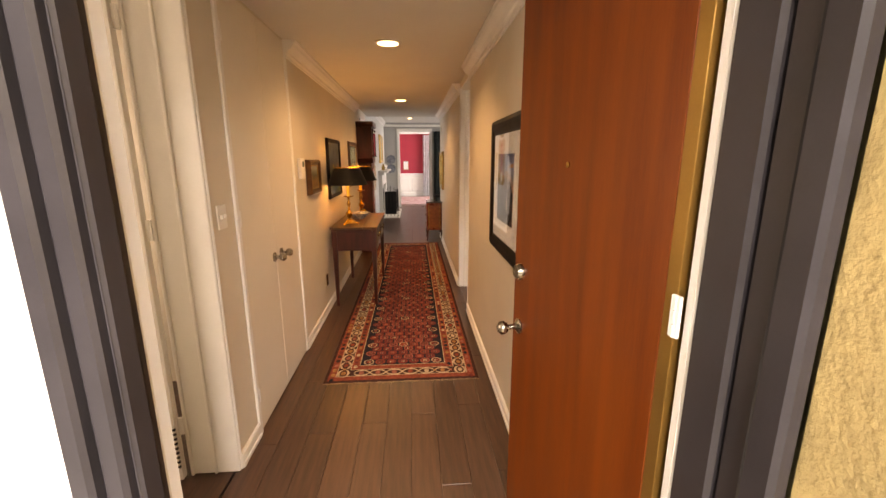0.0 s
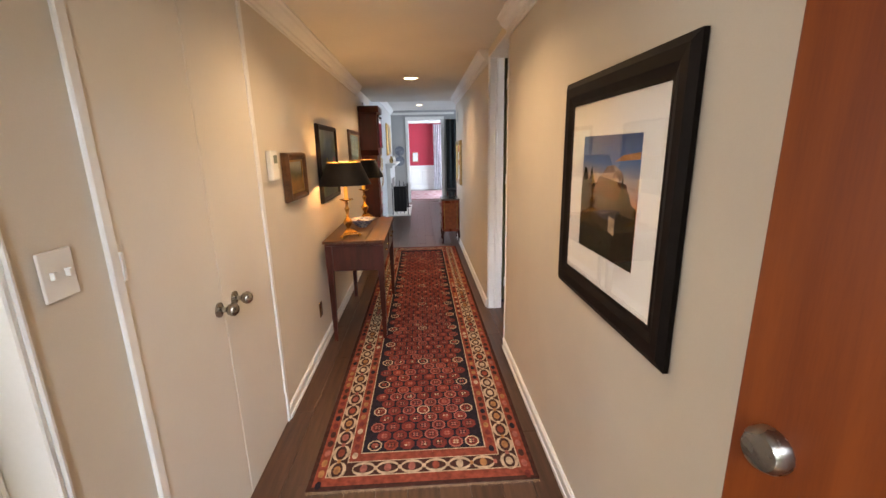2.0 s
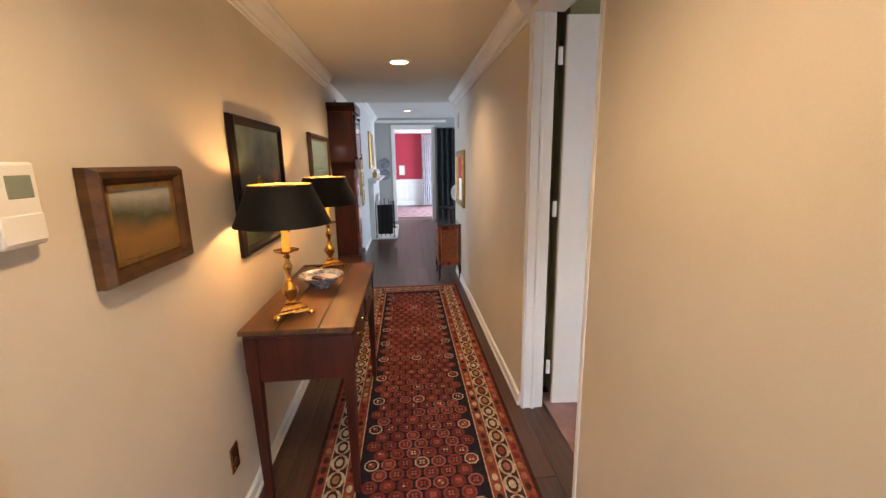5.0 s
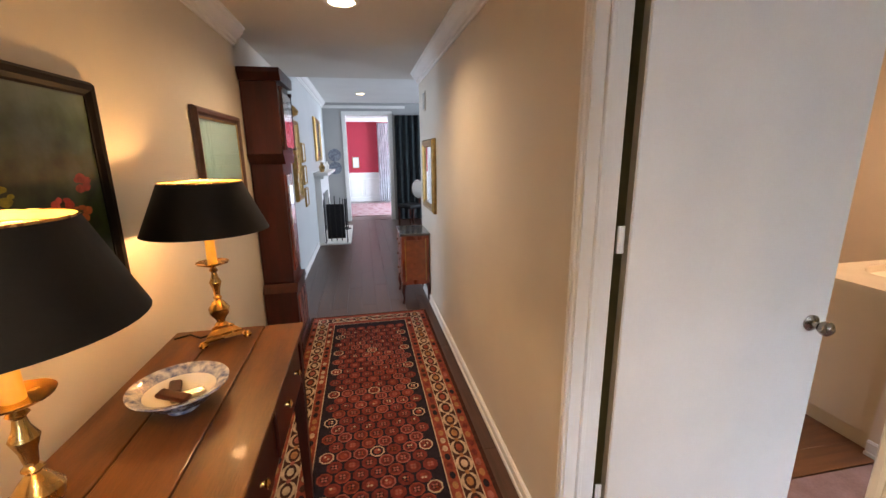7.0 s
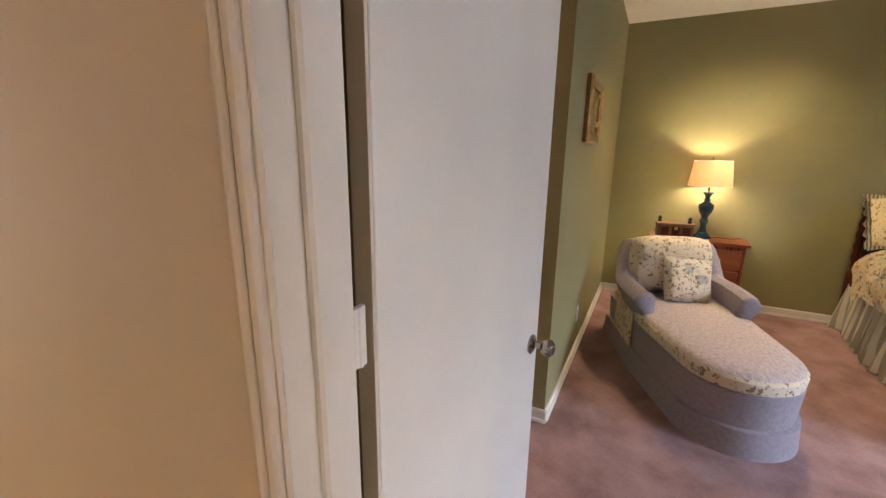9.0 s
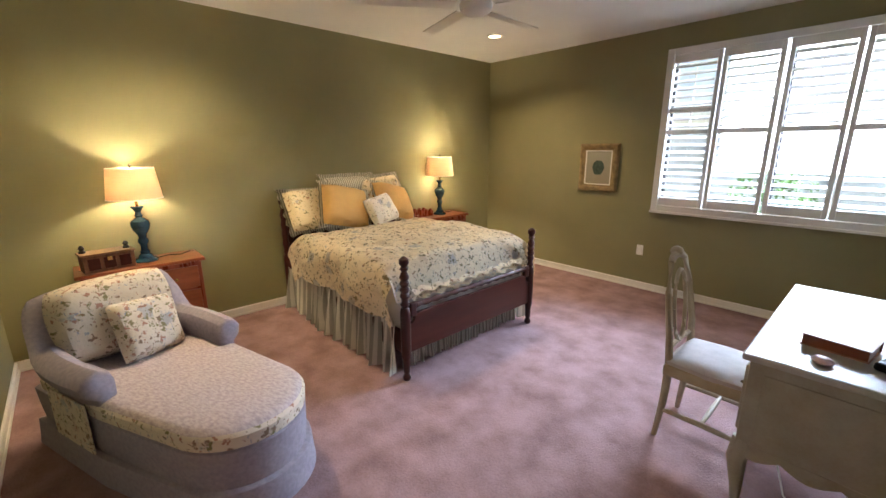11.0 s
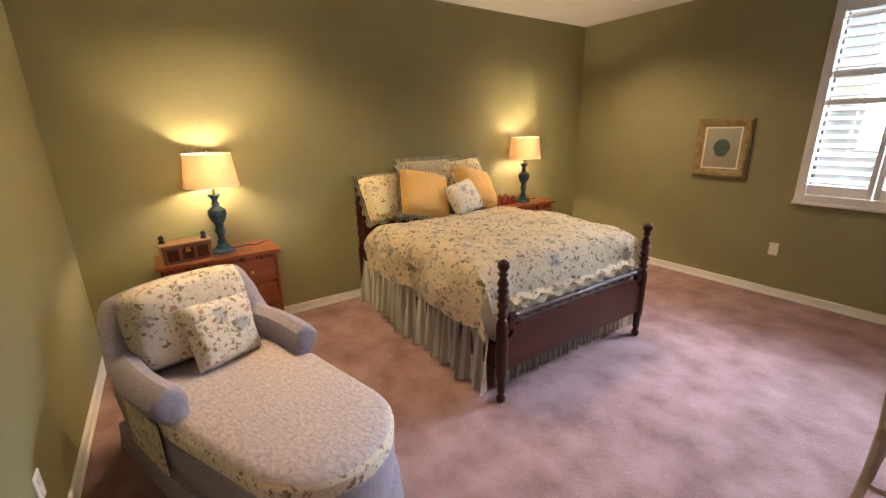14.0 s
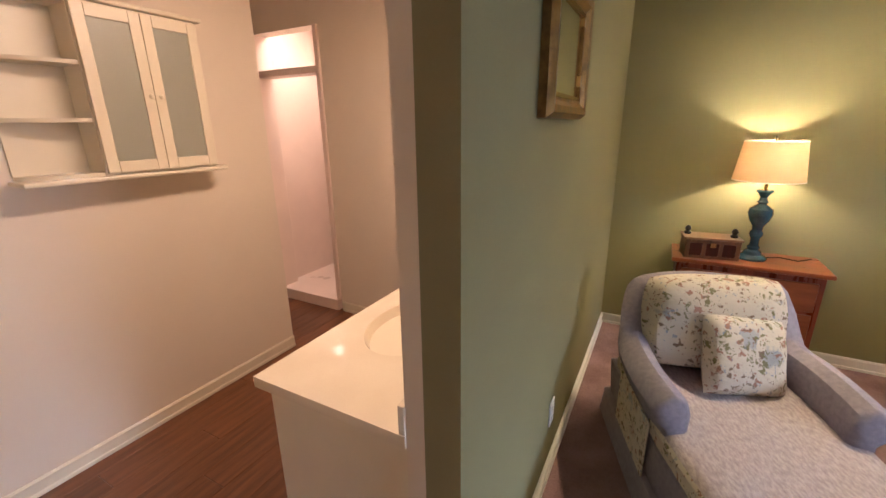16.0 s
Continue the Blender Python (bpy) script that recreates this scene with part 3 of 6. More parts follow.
def octagon(bm, x, y, rx, ry, z, mi, turn=0.3827):
    plate(bm, [(x + rx * a, y + ry * b) for a, b in ((1, 0.42), (0.42, 1), (-0.42, 1), (-1, 0.42), (-1, -0.42), (-0.42, -1), (0.42, -1), (1, -0.42))], z, mi)


part("ground_weave", boxed(-RW, RW, 0, RL, 0.0, 0.008), rug_mats[BROWN], rug)
rb = bmesh.new()
for k, (inset, tone) in enumerate(((0.022, RUST), (0.075, BROWN), (0.165, RUST), (0.222, CREAM), (0.228, NAVY))):
    rect(rb, -RW + inset, RW - inset, inset, RL - inset, 0.0084 + 0.0003 * k, tone)
part("borders", rb, rug_mats, rug)
rng = random.Random(4)
# running vine of the broad border
vine = bmesh.new()
def vine_run(a, b, across, along_y):
    n = int(abs(b - a) / 0.115)
    step = (b - a) / n
    for i in range(n):
        c = a + (i + 0.5) * step
        for s in (1, -1):
            pts = []
            for k in range(7):
                ang = math.pi * k / 6
                pts.append((c - step * 0.46 * math.cos(ang), across + s * 0.036 * math.sin(ang)))
            for (p, q), (p2, q2) in zip(pts, pts[1:]):
                w = 0.008
                quad = [(p, q - w), (p2, q2 - w), (p2, q2 + w), (p, q + w)]
                plate(vine, [(v, u) if along_y else (u, v) for u, v in quad], 0.0094, CREAM)
        o = (across, c) if along_y else (c, across)
        octagon(vine, *o, 0.017, 0.026, 0.0096, rng.choice((RUST, GOLD, CREAM, ROSE)))
        e = (across, c + step / 2) if along_y else (c + step / 2, across)
        octagon(vine, *e, 0.010, 0.014, 0.0096, rng.choice((CREAM, GOLD, ROSE)))
for s in (-1, 1):
    vine_run(0.06, RL - 0.06, s * (RW - 0.120), True)
for y in (0.120, RL - 0.120):
    vine_run(-RW + 0.19, RW - 0.19, y, False)
for s in (-1, 1):
    for y in (0.072, 0.163):
        rect(vine, -RW + y, RW - y, (y if s < 0 else RL - y - 0.006), (y + 0.006 if s < 0 else RL - y), 0.0100, CREAM)
        xx = s * (RW - y)
        rect(vine, min(xx, xx - s * 0.006), max(xx, xx - s * 0.006), y, RL - y, 0.0100, CREAM)
tagged(part("vine_border", vine, rug_mats, rug), kind="stuff")
# small blocks of the narrow inner border
small = bmesh.new()
for s in (-1, 1):
    y = 0.21
    while y < RL - 0.2:
        octagon(small, s * (RW - 0.194), y, 0.014, 0.022, 0.0100, rng.choice((CREAM, GOLD, BROWN, BRICK, NAVY)))
        y += 0.062
    y = 0.03
    while y < RL - 0.02:
        octagon(small, s * (RW - 0.049), y, 0.014, 0.024, 0.0092, rng.choice((GOLD, BRICK, NAVY, BROWN, ROSE)))
        y += 0.07
tagged(part("block_border", small, rug_mats, rug), kind="stuff")
field = bmesh.new()
cols, gap_y = 7, 0.072
cw = (RW - 0.245) * 2 / cols
for r in range(int((RL - 0.49) / gap_y)):
    for c in range(-1, cols + 1):
        x = -RW + 0.245 + (c + (0.5 if r % 2 == 0 else 1.0)) * cw
        if abs(x) > RW - 0.275:
            continue
        y = 0.275 + r * gap_y
        edge = (r % 4 == 0 and c in (0, cols - 1)) or (r % 8 == 4 and c == cols // 2)
        octagon(field, x, y, cw * 0.43, gap_y * 0.54, 0.0102, CREAM if edge else rng.choice((BRICK, ROSE, BRICK, RUST)))
        octagon(field, x, y, cw * 0.34, gap_y * 0.43, 0.0105, rng.choice((NAVY, BRICK)) if edge else BRICK)
        octagon(field, x, y, cw * 0.22, gap_y * 0.28, 0.0108, rng.choice((NAVY, BROWN, BROWN, RUST)))
        for da in range(4):
            octagon(field, x + cw * 0.13 * math.cos(da * 1.571 + 0.785), y + gap_y * 0.16 * math.sin(da * 1.571 + 0.785), cw * 0.075, gap_y * 0.09, 0.0111, rng.choice((ROSE, RUST, CREAM)) if edge or r % 3 == 0 else ROSE)
tagged(part("medallion_field", field, rug_mats, rug), kind="stuff")
fr = bmesh.new()
for i in range(150):
    x = -RW + 0.004 + i * (2 * RW - 0.008) / 149
    for y0, s in ((0, -1), (RL, 1)):
        rect(fr, x - 0.0015, x + 0.0015, min(y0, y0 + s * rng.uniform(0.012, 0.022)), max(y0, y0 + s * 0.014), 0.004, CREAM)
tagged(part("fringe", fr, rug_mats, rug, "short cream fringe"), kind="stuff")

# ---- hall: side table with lamps ----
table = thing("side_table", pose(-0.325, 5.075, 0), "antique dark wooden side table with planked top against the hall wall", "table")
TX, TY, TZ = 0.24, 0.57, 0.848
for a, b in ((-TX, -0.085), (-0.082, 0.088), (0.091, TX)):
    part("top_board", boxed(a, b, -TY, TY, TZ - 0.022, TZ, bevel=0.004), M["table_wood"], table)
part("moulding", boxed(-TX + 0.012, TX - 0.012, -TY + 0.012, TY - 0.012, TZ - 0.042, TZ - 0.0225, bevel=0.006), M["dark_wood"], table)
part("apron", boxed(-TX + 0.03, TX - 0.03, -TY + 0.03, TY - 0.03, TZ - 0.25, TZ - 0.043, bevel=0.003), M["dark_wood"], table)
for s in (-0.27, 0.27):
    dr = part("drawer", boxed(TX - 0.03, TX - 0.018, s - 0.22, s + 0.22, TZ - 0.225, TZ - 0.06, bevel=0.004), M["dark_wood"], table)
    for k in (-0.1, 0.1):
        part("drawer_knob", lathe([(0.008, 0), (0.007, 0.01), (0.014, 0.018), (0.001, 0.024)], 12), M["brass"], dr, smooth=True, at=pose(TX - 0.018, s + k, TZ - 0.12, 0, 90))
for sx in (-1, 1):
    for sy in (-1, 1):
        bm = bmesh.new()
        for z0, z1, w0, w1 in ((TZ - 0.2, TZ - 0.043, 0.026, 0.026), (0.0, TZ - 0.2, 0.015, 0.024)):
            b = boxed(-1, 1, -1, 1, 0, 1)
            for v in b.verts:
                w = w1 if v.co.z > 0.5 else w0
                v.co = Vector((v.co.x * w, v.co.y * w, z1 if v.co.z > 0.5 else z0))
            me = bpy.data.meshes.new("t")
            b.to_mesh(me)
            bm.from_mesh(me)
            b.free()
            bpy.data.meshes.remove(me)
        part("leg", bm, M["dark_wood"], table, at=pose(sx * (TX - 0.04), sy * (TY - 0.04), 0))

shade_gold = mat("shade_gold", (0.62, 0.40, 0.13), 0.5, 0.3, vary=0.1)
def candle_lamp(x, y):
    d = thing("candlestick_lamp", pose(x, y, TZ + 0.001), "brass candlestick table lamp with a black shade, lit", "lamp", "pair of hall lamps")
    base = bmesh.new()
    for r0, r1, z0, z1 in ((0.085, 0.075, 0.016, 0.030), (0.070, 0.045, 0.030, 0.052), (0.045, 0.030, 0.052, 0.062)):
        lathe([(r0, z0), (r0, z0 + 0.005), (r1, z1 - 0.002), (r1, z1)], 3, base)
    part("base", base, M["brass"], d, "three-cornered stepped brass base")
    for k in range(3):
        a = radians(120 * k)
        part("foot", lathe([(0.001, 0), (0.013, 0.004), (0.016, 0.012), (0.010, 0.022), (0.001, 0.026)], 12), M["brass"], d, smooth=True, at=pose(0.086 * math.cos(a), 0.086 * math.sin(a), 0))
    part("stem", lathe([(0.024, 0.060), (0.014, 0.070), (0.018, 0.082), (0.034, 0.105), (0.036, 0.125), (0.020, 0.148), (0.010, 0.158), (0.016, 0.166), (0.010, 0.174), (0.013, 0.20), (0.021, 0.225), (0.012, 0.245), (0.009, 0.262), (0.016, 0.270), (0.010, 0.278), (0.013, 0.288)], 20), M["brass"], d, smooth=True)
    part("drip_pan", lathe([(0.001, 0.286), (0.030, 0.288), (0.052, 0.297), (0.055, 0.302), (0.030, 0.296), (0.001, 0.294)], 24), M["brass"], d, smooth=True)
    part("candle", lathe([(0.0165, 0.294), (0.016, 0.40), (0.009, 0.405)], 16), M["candle"], d, "yellow candle sleeve", smooth=True)
    part("bulb", lathe([(0.001, 0.405), (0.012, 0.412), (0.022, 0.445), (0.016, 0.475), (0.001, 0.488)], 14), M["bulb_glow"], d, smooth=True)
    sh = part("shade", lathe([(0.204, 0.418), (0.190, 0.450), (0.130, 0.590)], 40, cap=False), M["black"], d, "black tapered shade", smooth=True)
    part("lining", lathe([(0.2015, 0.4185), (0.1875, 0.4505), (0.128, 0.5895)], 40, cap=False), shade_gold, sh, "gold shade lining", smooth=True)
    part("rim", lathe([(0.1305, 0.585), (0.1325, 0.591), (0.129, 0.591), (0.1305, 0.585)], 40, cap=False), M["brass"], sh)
    part("harp", tube([(0, 0.0, 0.40), (0, 0.05, 0.45), (0, 0.05, 0.55), (0, 0, 0.587)], 0.002, 6), M["brass"], d)
    for k in range(3):
        a = radians(120 * k)
        part("spider_arm", tube([(0, 0, 0.587), (0.129 * math.cos(a), 0.129 * math.sin(a), 0.587)], 0.002, 6), M["brass"], d)
    lamp("candle_bulb", "POINT", pose(x, y, TZ + 0.50), 10, BULB, 0.025)
    return d


candle_lamp(-0.388, 4.69)
candle_lamp(-0.365, 5.545)
part_cord = tube([(-0.40, 5.60, TZ + 0.004), (-0.45, 5.56, TZ + 0.004), (-0.50, 5.60, TZ + 0.004), (-0.545, 5.57, TZ + 0.004)], 0.0035, 6)
solid("lamp_cord", part_cord, M["black"], "thin dark lamp cord lying on the table", "cord")

china = mat("china", (0.50, 0.53, 0.57), 0.15, second=(0.045, 0.075, 0.20), scale=34, coat=0.4)
china_white = mat("china_white", (0.70, 0.70, 0.66), 0.18, vary=0.06, scale=10, coat=0.4)
bowl = thing("bowl", pose(-0.335, 5.10, TZ + 0.001) @ Matrix.Diagonal((0.73, 0.73, 1.0, 1)), "blue and white china bowl with keys and leaves in it", "bowl")
part("body", lathe([(0.055, 0.0), (0.058, 0.010), (0.105, 0.030), (0.145, 0.062), (0.168, 0.070), (0.168, 0.074), (0.140, 0.068), (0.100, 0.038), (0.05, 0.018), (0.001, 0.016)], 36), china, bowl, smooth=True)
part("lining", lathe([(0.120, 0.0545), (0.088, 0.0335), (0.05, 0.0215), (0.001, 0.0195)], 36, cap=False), china_white, bowl, smooth=True)
for k, (ax, ay, rz) in enumerate(((0.02, 0.0, 35), (-0.03, 0.03, 110), (0.0, -0.05, -20))):
    solid("keepsake", boxed(-0.045, 0.045, -0.016, 0.016, 0, 0.014, bevel=0.006), M["dark_wood"] if k else M["pewter"], "small dark keepsake lying in the china bowl", "trinket", at=pose(-0.335 + ax * 0.8, 5.10 + ay * 0.8, TZ + 0.030 + 0.012 * k, 8, 6, rz))


# ---- pictures ----
def framed(name, m, w, h, depth, border, frame_mat, label, inner, mat_w=0.0, lip=None, glassy=False, group=""):
    """A picture in the x, z plane of m, facing -y: four mitred frame bars, board, image."""
    d = thing(name, m, label, "picture", group)
    for k in range(4):
        ww, hh = (w, h) if k % 2 == 0 else (h, w)
        prof = [(0, 0), (0, -depth * 0.55), (border * 0.25, -depth), (border * 0.6, -depth * 0.92), (border * 0.85, -depth * 0.6), (border, -depth * 0.55), (border, 0)]
        bm = bmesh.new()
        a = [bm.verts.new((-ww / 2 + p, q, -hh / 2 + p)) for p, q in prof]
        b = [bm.verts.new((ww / 2 - p, q, -hh / 2 + p)) for p, q in prof]
        for i in range(len(prof)):
            j = (i + 1) % len(prof)
            bm.faces.new((a[i], b[i], b[j], a[j]))
        bm.faces.new(a)
        bm.faces.new(b[::-1])
        part("frame_bar", bm, frame_mat, d, at=pose(0, 0, 0, 0, 90 * k, 0))
    iw, ih = w / 2 - border, h / 2 - border
    if mat_w:
        part("mount", boxed(-iw, iw, -depth * 0.40, -depth * 0.2, -ih, ih), M["mat_board"], d, "pale card mount")
    part("image", boxed(-iw + mat_w, iw - mat_w, -depth * 0.46, -depth * 0.15, -ih + mat_w, ih - mat_w), inner, d)
    if lip:
        for k in range(4):
            ww, hh = (w, h) if k % 2 == 0 else (h, w)
            part("lip", boxed(-ww / 2 + border, ww / 2 - border, -depth * 0.62, -depth * 0.2, -hh / 2 + border, -hh / 2 + border + 0.012), lip, d, at=pose(0, 0, 0, 0, 90 * k, 0))
    if glassy:
        g = part("pane", boxed(-iw, iw, -depth * 0.54, -depth * 0.50, -ih, ih), M["glass"], d)
        g.visible_shadow = False
    return d


def art(name, *stops, axis=2, scale=1.0, noise_amount=0.25, nscale=7, rough=0.4):
    """Brushed paint: bands of colour up the picture, broken by noise."""
    m = bpy.data.materials.new(name)
    m.use_nodes = True
    n, l = m.node_tree.nodes, m.node_tree.links
    b = n["Principled BSDF"]
    b.inputs["Roughness"].default_value = rough
    tc = n.new("ShaderNodeTexCoord")
    sp = n.new("ShaderNodeSeparateXYZ")
    l.new(tc.outputs["Object"], sp.inputs[0])
    ns = n.new("ShaderNodeTexNoise")
    ns.inputs["Scale"].default_value, ns.inputs["Detail"].default_value = nscale, 6
    l.new(tc.outputs["Object"], ns.inputs[0])
    k = n.new("ShaderNodeMath")
    k.operation = "MULTIPLY_ADD"
    k.inputs[1].default_value, k.inputs[2].default_value = scale, 0.5 - noise_amount / 2
    l.new(sp.outputs[axis], k.inputs[0])
    q = n.new("ShaderNodeMath")
    q.operation = "MULTIPLY_ADD"
    q.inputs[1].default_value = noise_amount
    l.new(ns.outputs[0], q.inputs[0])
    l.new(k.outputs[0], q.inputs[2])
    cr = n.new("ShaderNodeValToRGB")
    for i, (pos, c) in enumerate(stops):
        e = cr.color_ramp.elements[i] if i < 2 else cr.color_ramp.elements.new(pos)
        e.position, e.color = pos, (*c, 1)
    l.new(q.outputs[0], cr.inputs[0])
    l.new(cr.outputs[0], b.inputs["Base Color"])
    return m


flower_art = art("flower_art", (0.1, (0.008, 0.010, 0.005)), (0.40, (0.022, 0.045, 0.010)), (0.48, (0.010, 0.014, 0.008)), (0.60, (0.035, 0.060, 0.022)), (0.85, (0.11, 0.14, 0.12)), scale=1.0, noise_amount=0.9, nscale=8)
sea_art = art("sea_art", (0.05, (0.32, 0.16, 0.07)), (0.30, (0.42, 0.36, 0.26)), (0.42, (0.32, 0.52, 0.50)), (0.8, (0.40, 0.60, 0.62)), scale=1.7, noise_amount=0.25)
field_art = art("field_art", (0.1, (0.16, 0.07, 0.02)), (0.4, (0.28, 0.14, 0.04)), (0.55, (0.06, 0.06, 0.03)), (0.72, (0.38, 0.36, 0.30)), (0.9, (0.30, 0.34, 0.36)), scale=3.2, noise_amount=0.35)
dusk_art = art("dusk_art", (0.50, (0.46, 0.20, 0.11)), (0.62, (0.36, 0.30, 0.26)), (0.72, (0.07, 0.15, 0.32)), (0.95, (0.012, 0.03, 0.11)), scale=2.0, noise_amount=0.16, nscale=5, rough=0.5)
print_art = art("print_art", (0.2, (0.60, 0.62, 0.60)), (0.5, (0.70, 0.70, 0.68)), (0.8, (0.62, 0.66, 0.68)), scale=1.2, noise_amount=0.4)
urn_art = art("urn_art", (0.2, (0.30, 0.27, 0.20)), (0.8, (0.36, 0.35, 0.28)), scale=2.0, noise_amount=0.5)
west = lambda y, z: pose(LX + 0.003, y, z, 0, 0, 90)      # faces +x
east = lambda x, y, z: pose(x, y, z, 0, 0, -90)           # faces -x
fl = framed("framed_painting", west(5.085, 1.425), 0.70, 0.63, 0.032, 0.042, M["black_frame"], "dark floral oil painting in a black frame", flower_art)
rr = random.Random(11)
for k, (px, pz, c) in enumerate(((0.13, -0.02, (0.42, 0.05, 0.035)), (0.20, -0.05, (0.34, 0.09, 0.03)), (0.03, -0.06, (0.35, 0.20, 0.03)), (-0.12, -0.13, (0.25, 0.07, 0.06)), (-0.05, 0.02, (0.30, 0.26, 0.03)), (0.22, 0.03, (0.36, 0.06, 0.05)))):
    bm = bmesh.new()
    mm = mat("bloom_paint", c, 0.5, vary=0.4, scale=50)
    for j in range(9):
        ang = rr.uniform(0, 6.28)
        cx, cz, r = px + 0.026 * math.cos(ang), pz + 0.015 * math.sin(ang), rr.uniform(0.008, 0.018)
        bm.faces.new([bm.verts.new((cx + r * math.cos(t * 0.785) * 1.2, -0.0152 - 0.00012 * j, cz + r * math.sin(t * 0.785) * rr.uniform(0.6, 0.9))) for t in range(8)])
    part("painted_bloom", bm, mm, fl)
framed("framed_painting", west(6.57, 1.455), 0.74, 0.62, 0.032, 0.045, mat("brown_frame", (0.10, 0.045, 0.030), 0.4, vary=0.3, scale=12), "pale seascape painting in a dark wooden frame", sea_art, lip=M["gilt"], glassy=True)
framed("framed_painting", west(4.075, 1.375), 0.385, 0.295, 0.045, 0.045, M["table_wood"], "small country scene in a brown wooden frame", field_art, lip=M["gilt"])
big = framed("framed_print", east(RX - 0.003, 2.685, 1.36), 0.80, 0.795, 0.024, 0.090, M["black_frame"], "house at dusk print with wide white mount in black frame", dusk_art, mat_w=0.112, glassy=True)
# picture of the house, in flat painted pieces
def painted(name, pts, c, k, parent=big):
    bm = bmesh.new()
    bm.faces.new([bm.verts.new((x, -0.0112 - 0.00009 * k, z)) for x, z in pts])
    return part(name, bm, mat("paint_" + name, c, 0.7, vary=0.5, scale=30, spec=0.08), parent)
painted("painted_lawn", [(-0.198, -0.195), (0.198, -0.195), (0.198, -0.055), (-0.198, -0.02)], (0.012, 0.014, 0.007), 0)
tre = [(-0.198, -0.06)] + [(-0.198 + 0.02 * i, 0.03 + 0.05 * abs(math.sin(i * 1.1)) * (1.4 if i < 5 else 0.6)) for i in range(11)] + [(0.04, -0.06)]
painted("painted_trees", tre, (0.014, 0.016, 0.009), 1)
fir = [(0.08, -0.13), (0.085, 0.0), (0.10, 0.035), (0.108, 0.075), (0.118, 0.035), (0.135, 0.015), (0.15, 0.03), (0.165, 0.0), (0.198, -0.015), (0.198, -0.14)]
painted("painted_bush", fir, (0.010, 0.011, 0.006), 4)
painted("painted_cloud", [(-0.05, 0.06), (0.0, 0.10), (0.05, 0.105), (0.10, 0.085), (0.12, 0.06)], (0.30, 0.20, 0.15), 1)
painted("painted_house", [(-0.09, -0.085), (0.15, -0.125), (0.15, -0.005), (-0.09, 0.01)], (0.050, 0.038, 0.028), 2)
painted("painted_roof", [(-0.10, 0.008), (0.165, -0.008), (0.13, 0.052), (-0.05, 0.066)], (0.085, 0.032, 0.018), 3)
for k, (x, z) in enumerate(((-0.06, -0.02), (0.0, -0.03), (0.11, -0.045), (0.02, 0.035))):
    painted("painted_window", [(x, z), (x + 0.018, z - 0.002), (x + 0.018, z + 0.024), (x, z + 0.026)], (0.12, 0.10, 0.08), 4)
painted("painted_porch", [(0.035, -0.105), (0.075, -0.112), (0.075, -0.06), (0.035, -0.055)], (0.34, 0.27, 0.18), 4)
painted("painted_cloud", [(0.05, 0.115), (0.198, 0.125), (0.198, 0.145), (0.10, 0.135)], (0.45, 0.20, 0.08), 1)

# wall fittings in the hall
def plate_fitting(name, m, w, h, label, cat, kind_of):
    d = thing(name, m, label, cat)
    part("plate", boxed(-w / 2, w / 2, -0.007, 0, -h / 2, h / 2, bevel=0.003), M["plastic"] if kind_of != "brass" else M["brass"], d)
    if kind_of == "switch":
        for k in (-1, 1):
            part("toggle", boxed(k * w * 0.22 - 0.005, k * w * 0.22 + 0.005, -0.018, -0.006, -0.008, 0.010, bevel=0.002), M["plastic"], d)
    else:
        for k in (-1, 1):
            part("socket", boxed(-0.014, 0.014, -0.009, -0.006, k * h * 0.22 - 0.013, k * h * 0.22 + 0.013, bevel=0.004), M["plastic"] if kind_of != "brass" else M["dark_wood"], d)
    return d


plate_fitting("light_switch", west(2.310, 1.268), 0.088, 0.112, "white double light switch on the cream wall", "switch", "switch")
plate_fitting("wall_outlet", west(4.42, 0.33), 0.07, 0.115, "brass wall outlet above the baseboard", "outlet", "brass")
plate_fitting("wall_outlet", pose(2.993, WINY + 0.001, 0.443, 0, 0, 180), 0.07, 0.115, "white wall outlet on the olive wall", "outlet", "outlet")
plate_fitting("wall_outlet", pose(3.55, STUBY - 0.001, 0.33), 0.07, 0.115, "white wall outlet on the olive wall", "outlet", "outlet")
thermo = thing("thermostat", west(3.70, 1.455), "white wall thermostat with a small screen", "thermostat")
part("case", boxed(-0.05, 0.05, -0.03, 0, -0.08, 0.08, bevel=0.006), M["plastic"], thermo)
part("screen", boxed(-0.018, 0.036, -0.032, -0.029, 0.012, 0.055, bevel=0.002), M["screen"], thermo)
part("lower_cover", boxed(-0.046, 0.046, -0.033, -0.029, -0.072, -0.018, bevel=0.002), M["plastic"], thermo)
grille = thing("wall_vent", east(RX - 0.001, 8.15, 2.02), "small white vent grille high on the wall", "vent")
part("frame", boxed(-0.07, 0.07, -0.008, 0, -0.09, 0.09, bevel=0.003), M["hall_paint"], grille)
for k in range(6):
    part("slat", boxed(-0.055, 0.055, -0.012, -0.007, -0.07 + k * 0.025, -0.056 + k * 0.025), M["grey_paint"], grille)

# ---- hall end: tall clock, small chest, mirror ----
clock = thing("longcase_clock", pose(-0.478, 7.35, 0, 0, 0, 90), "tall dark mahogany longcase clock against the hall wall", "clock")
part("plinth", boxed(-0.25, 0.25, -0.13, 0.125, 0, 0.09, bevel=0.006), M["dark_wood"], clock)
part("base", boxed(-0.235, 0.235, -0.12, 0.12, 0.09, 0.50, bevel=0.004), M["dark_wood"], clock)
part("base_panel", boxed(-0.18, 0.18, -0.127, -0.119, 0.14, 0.45, bevel=0.004), M["mahogany"], clock)
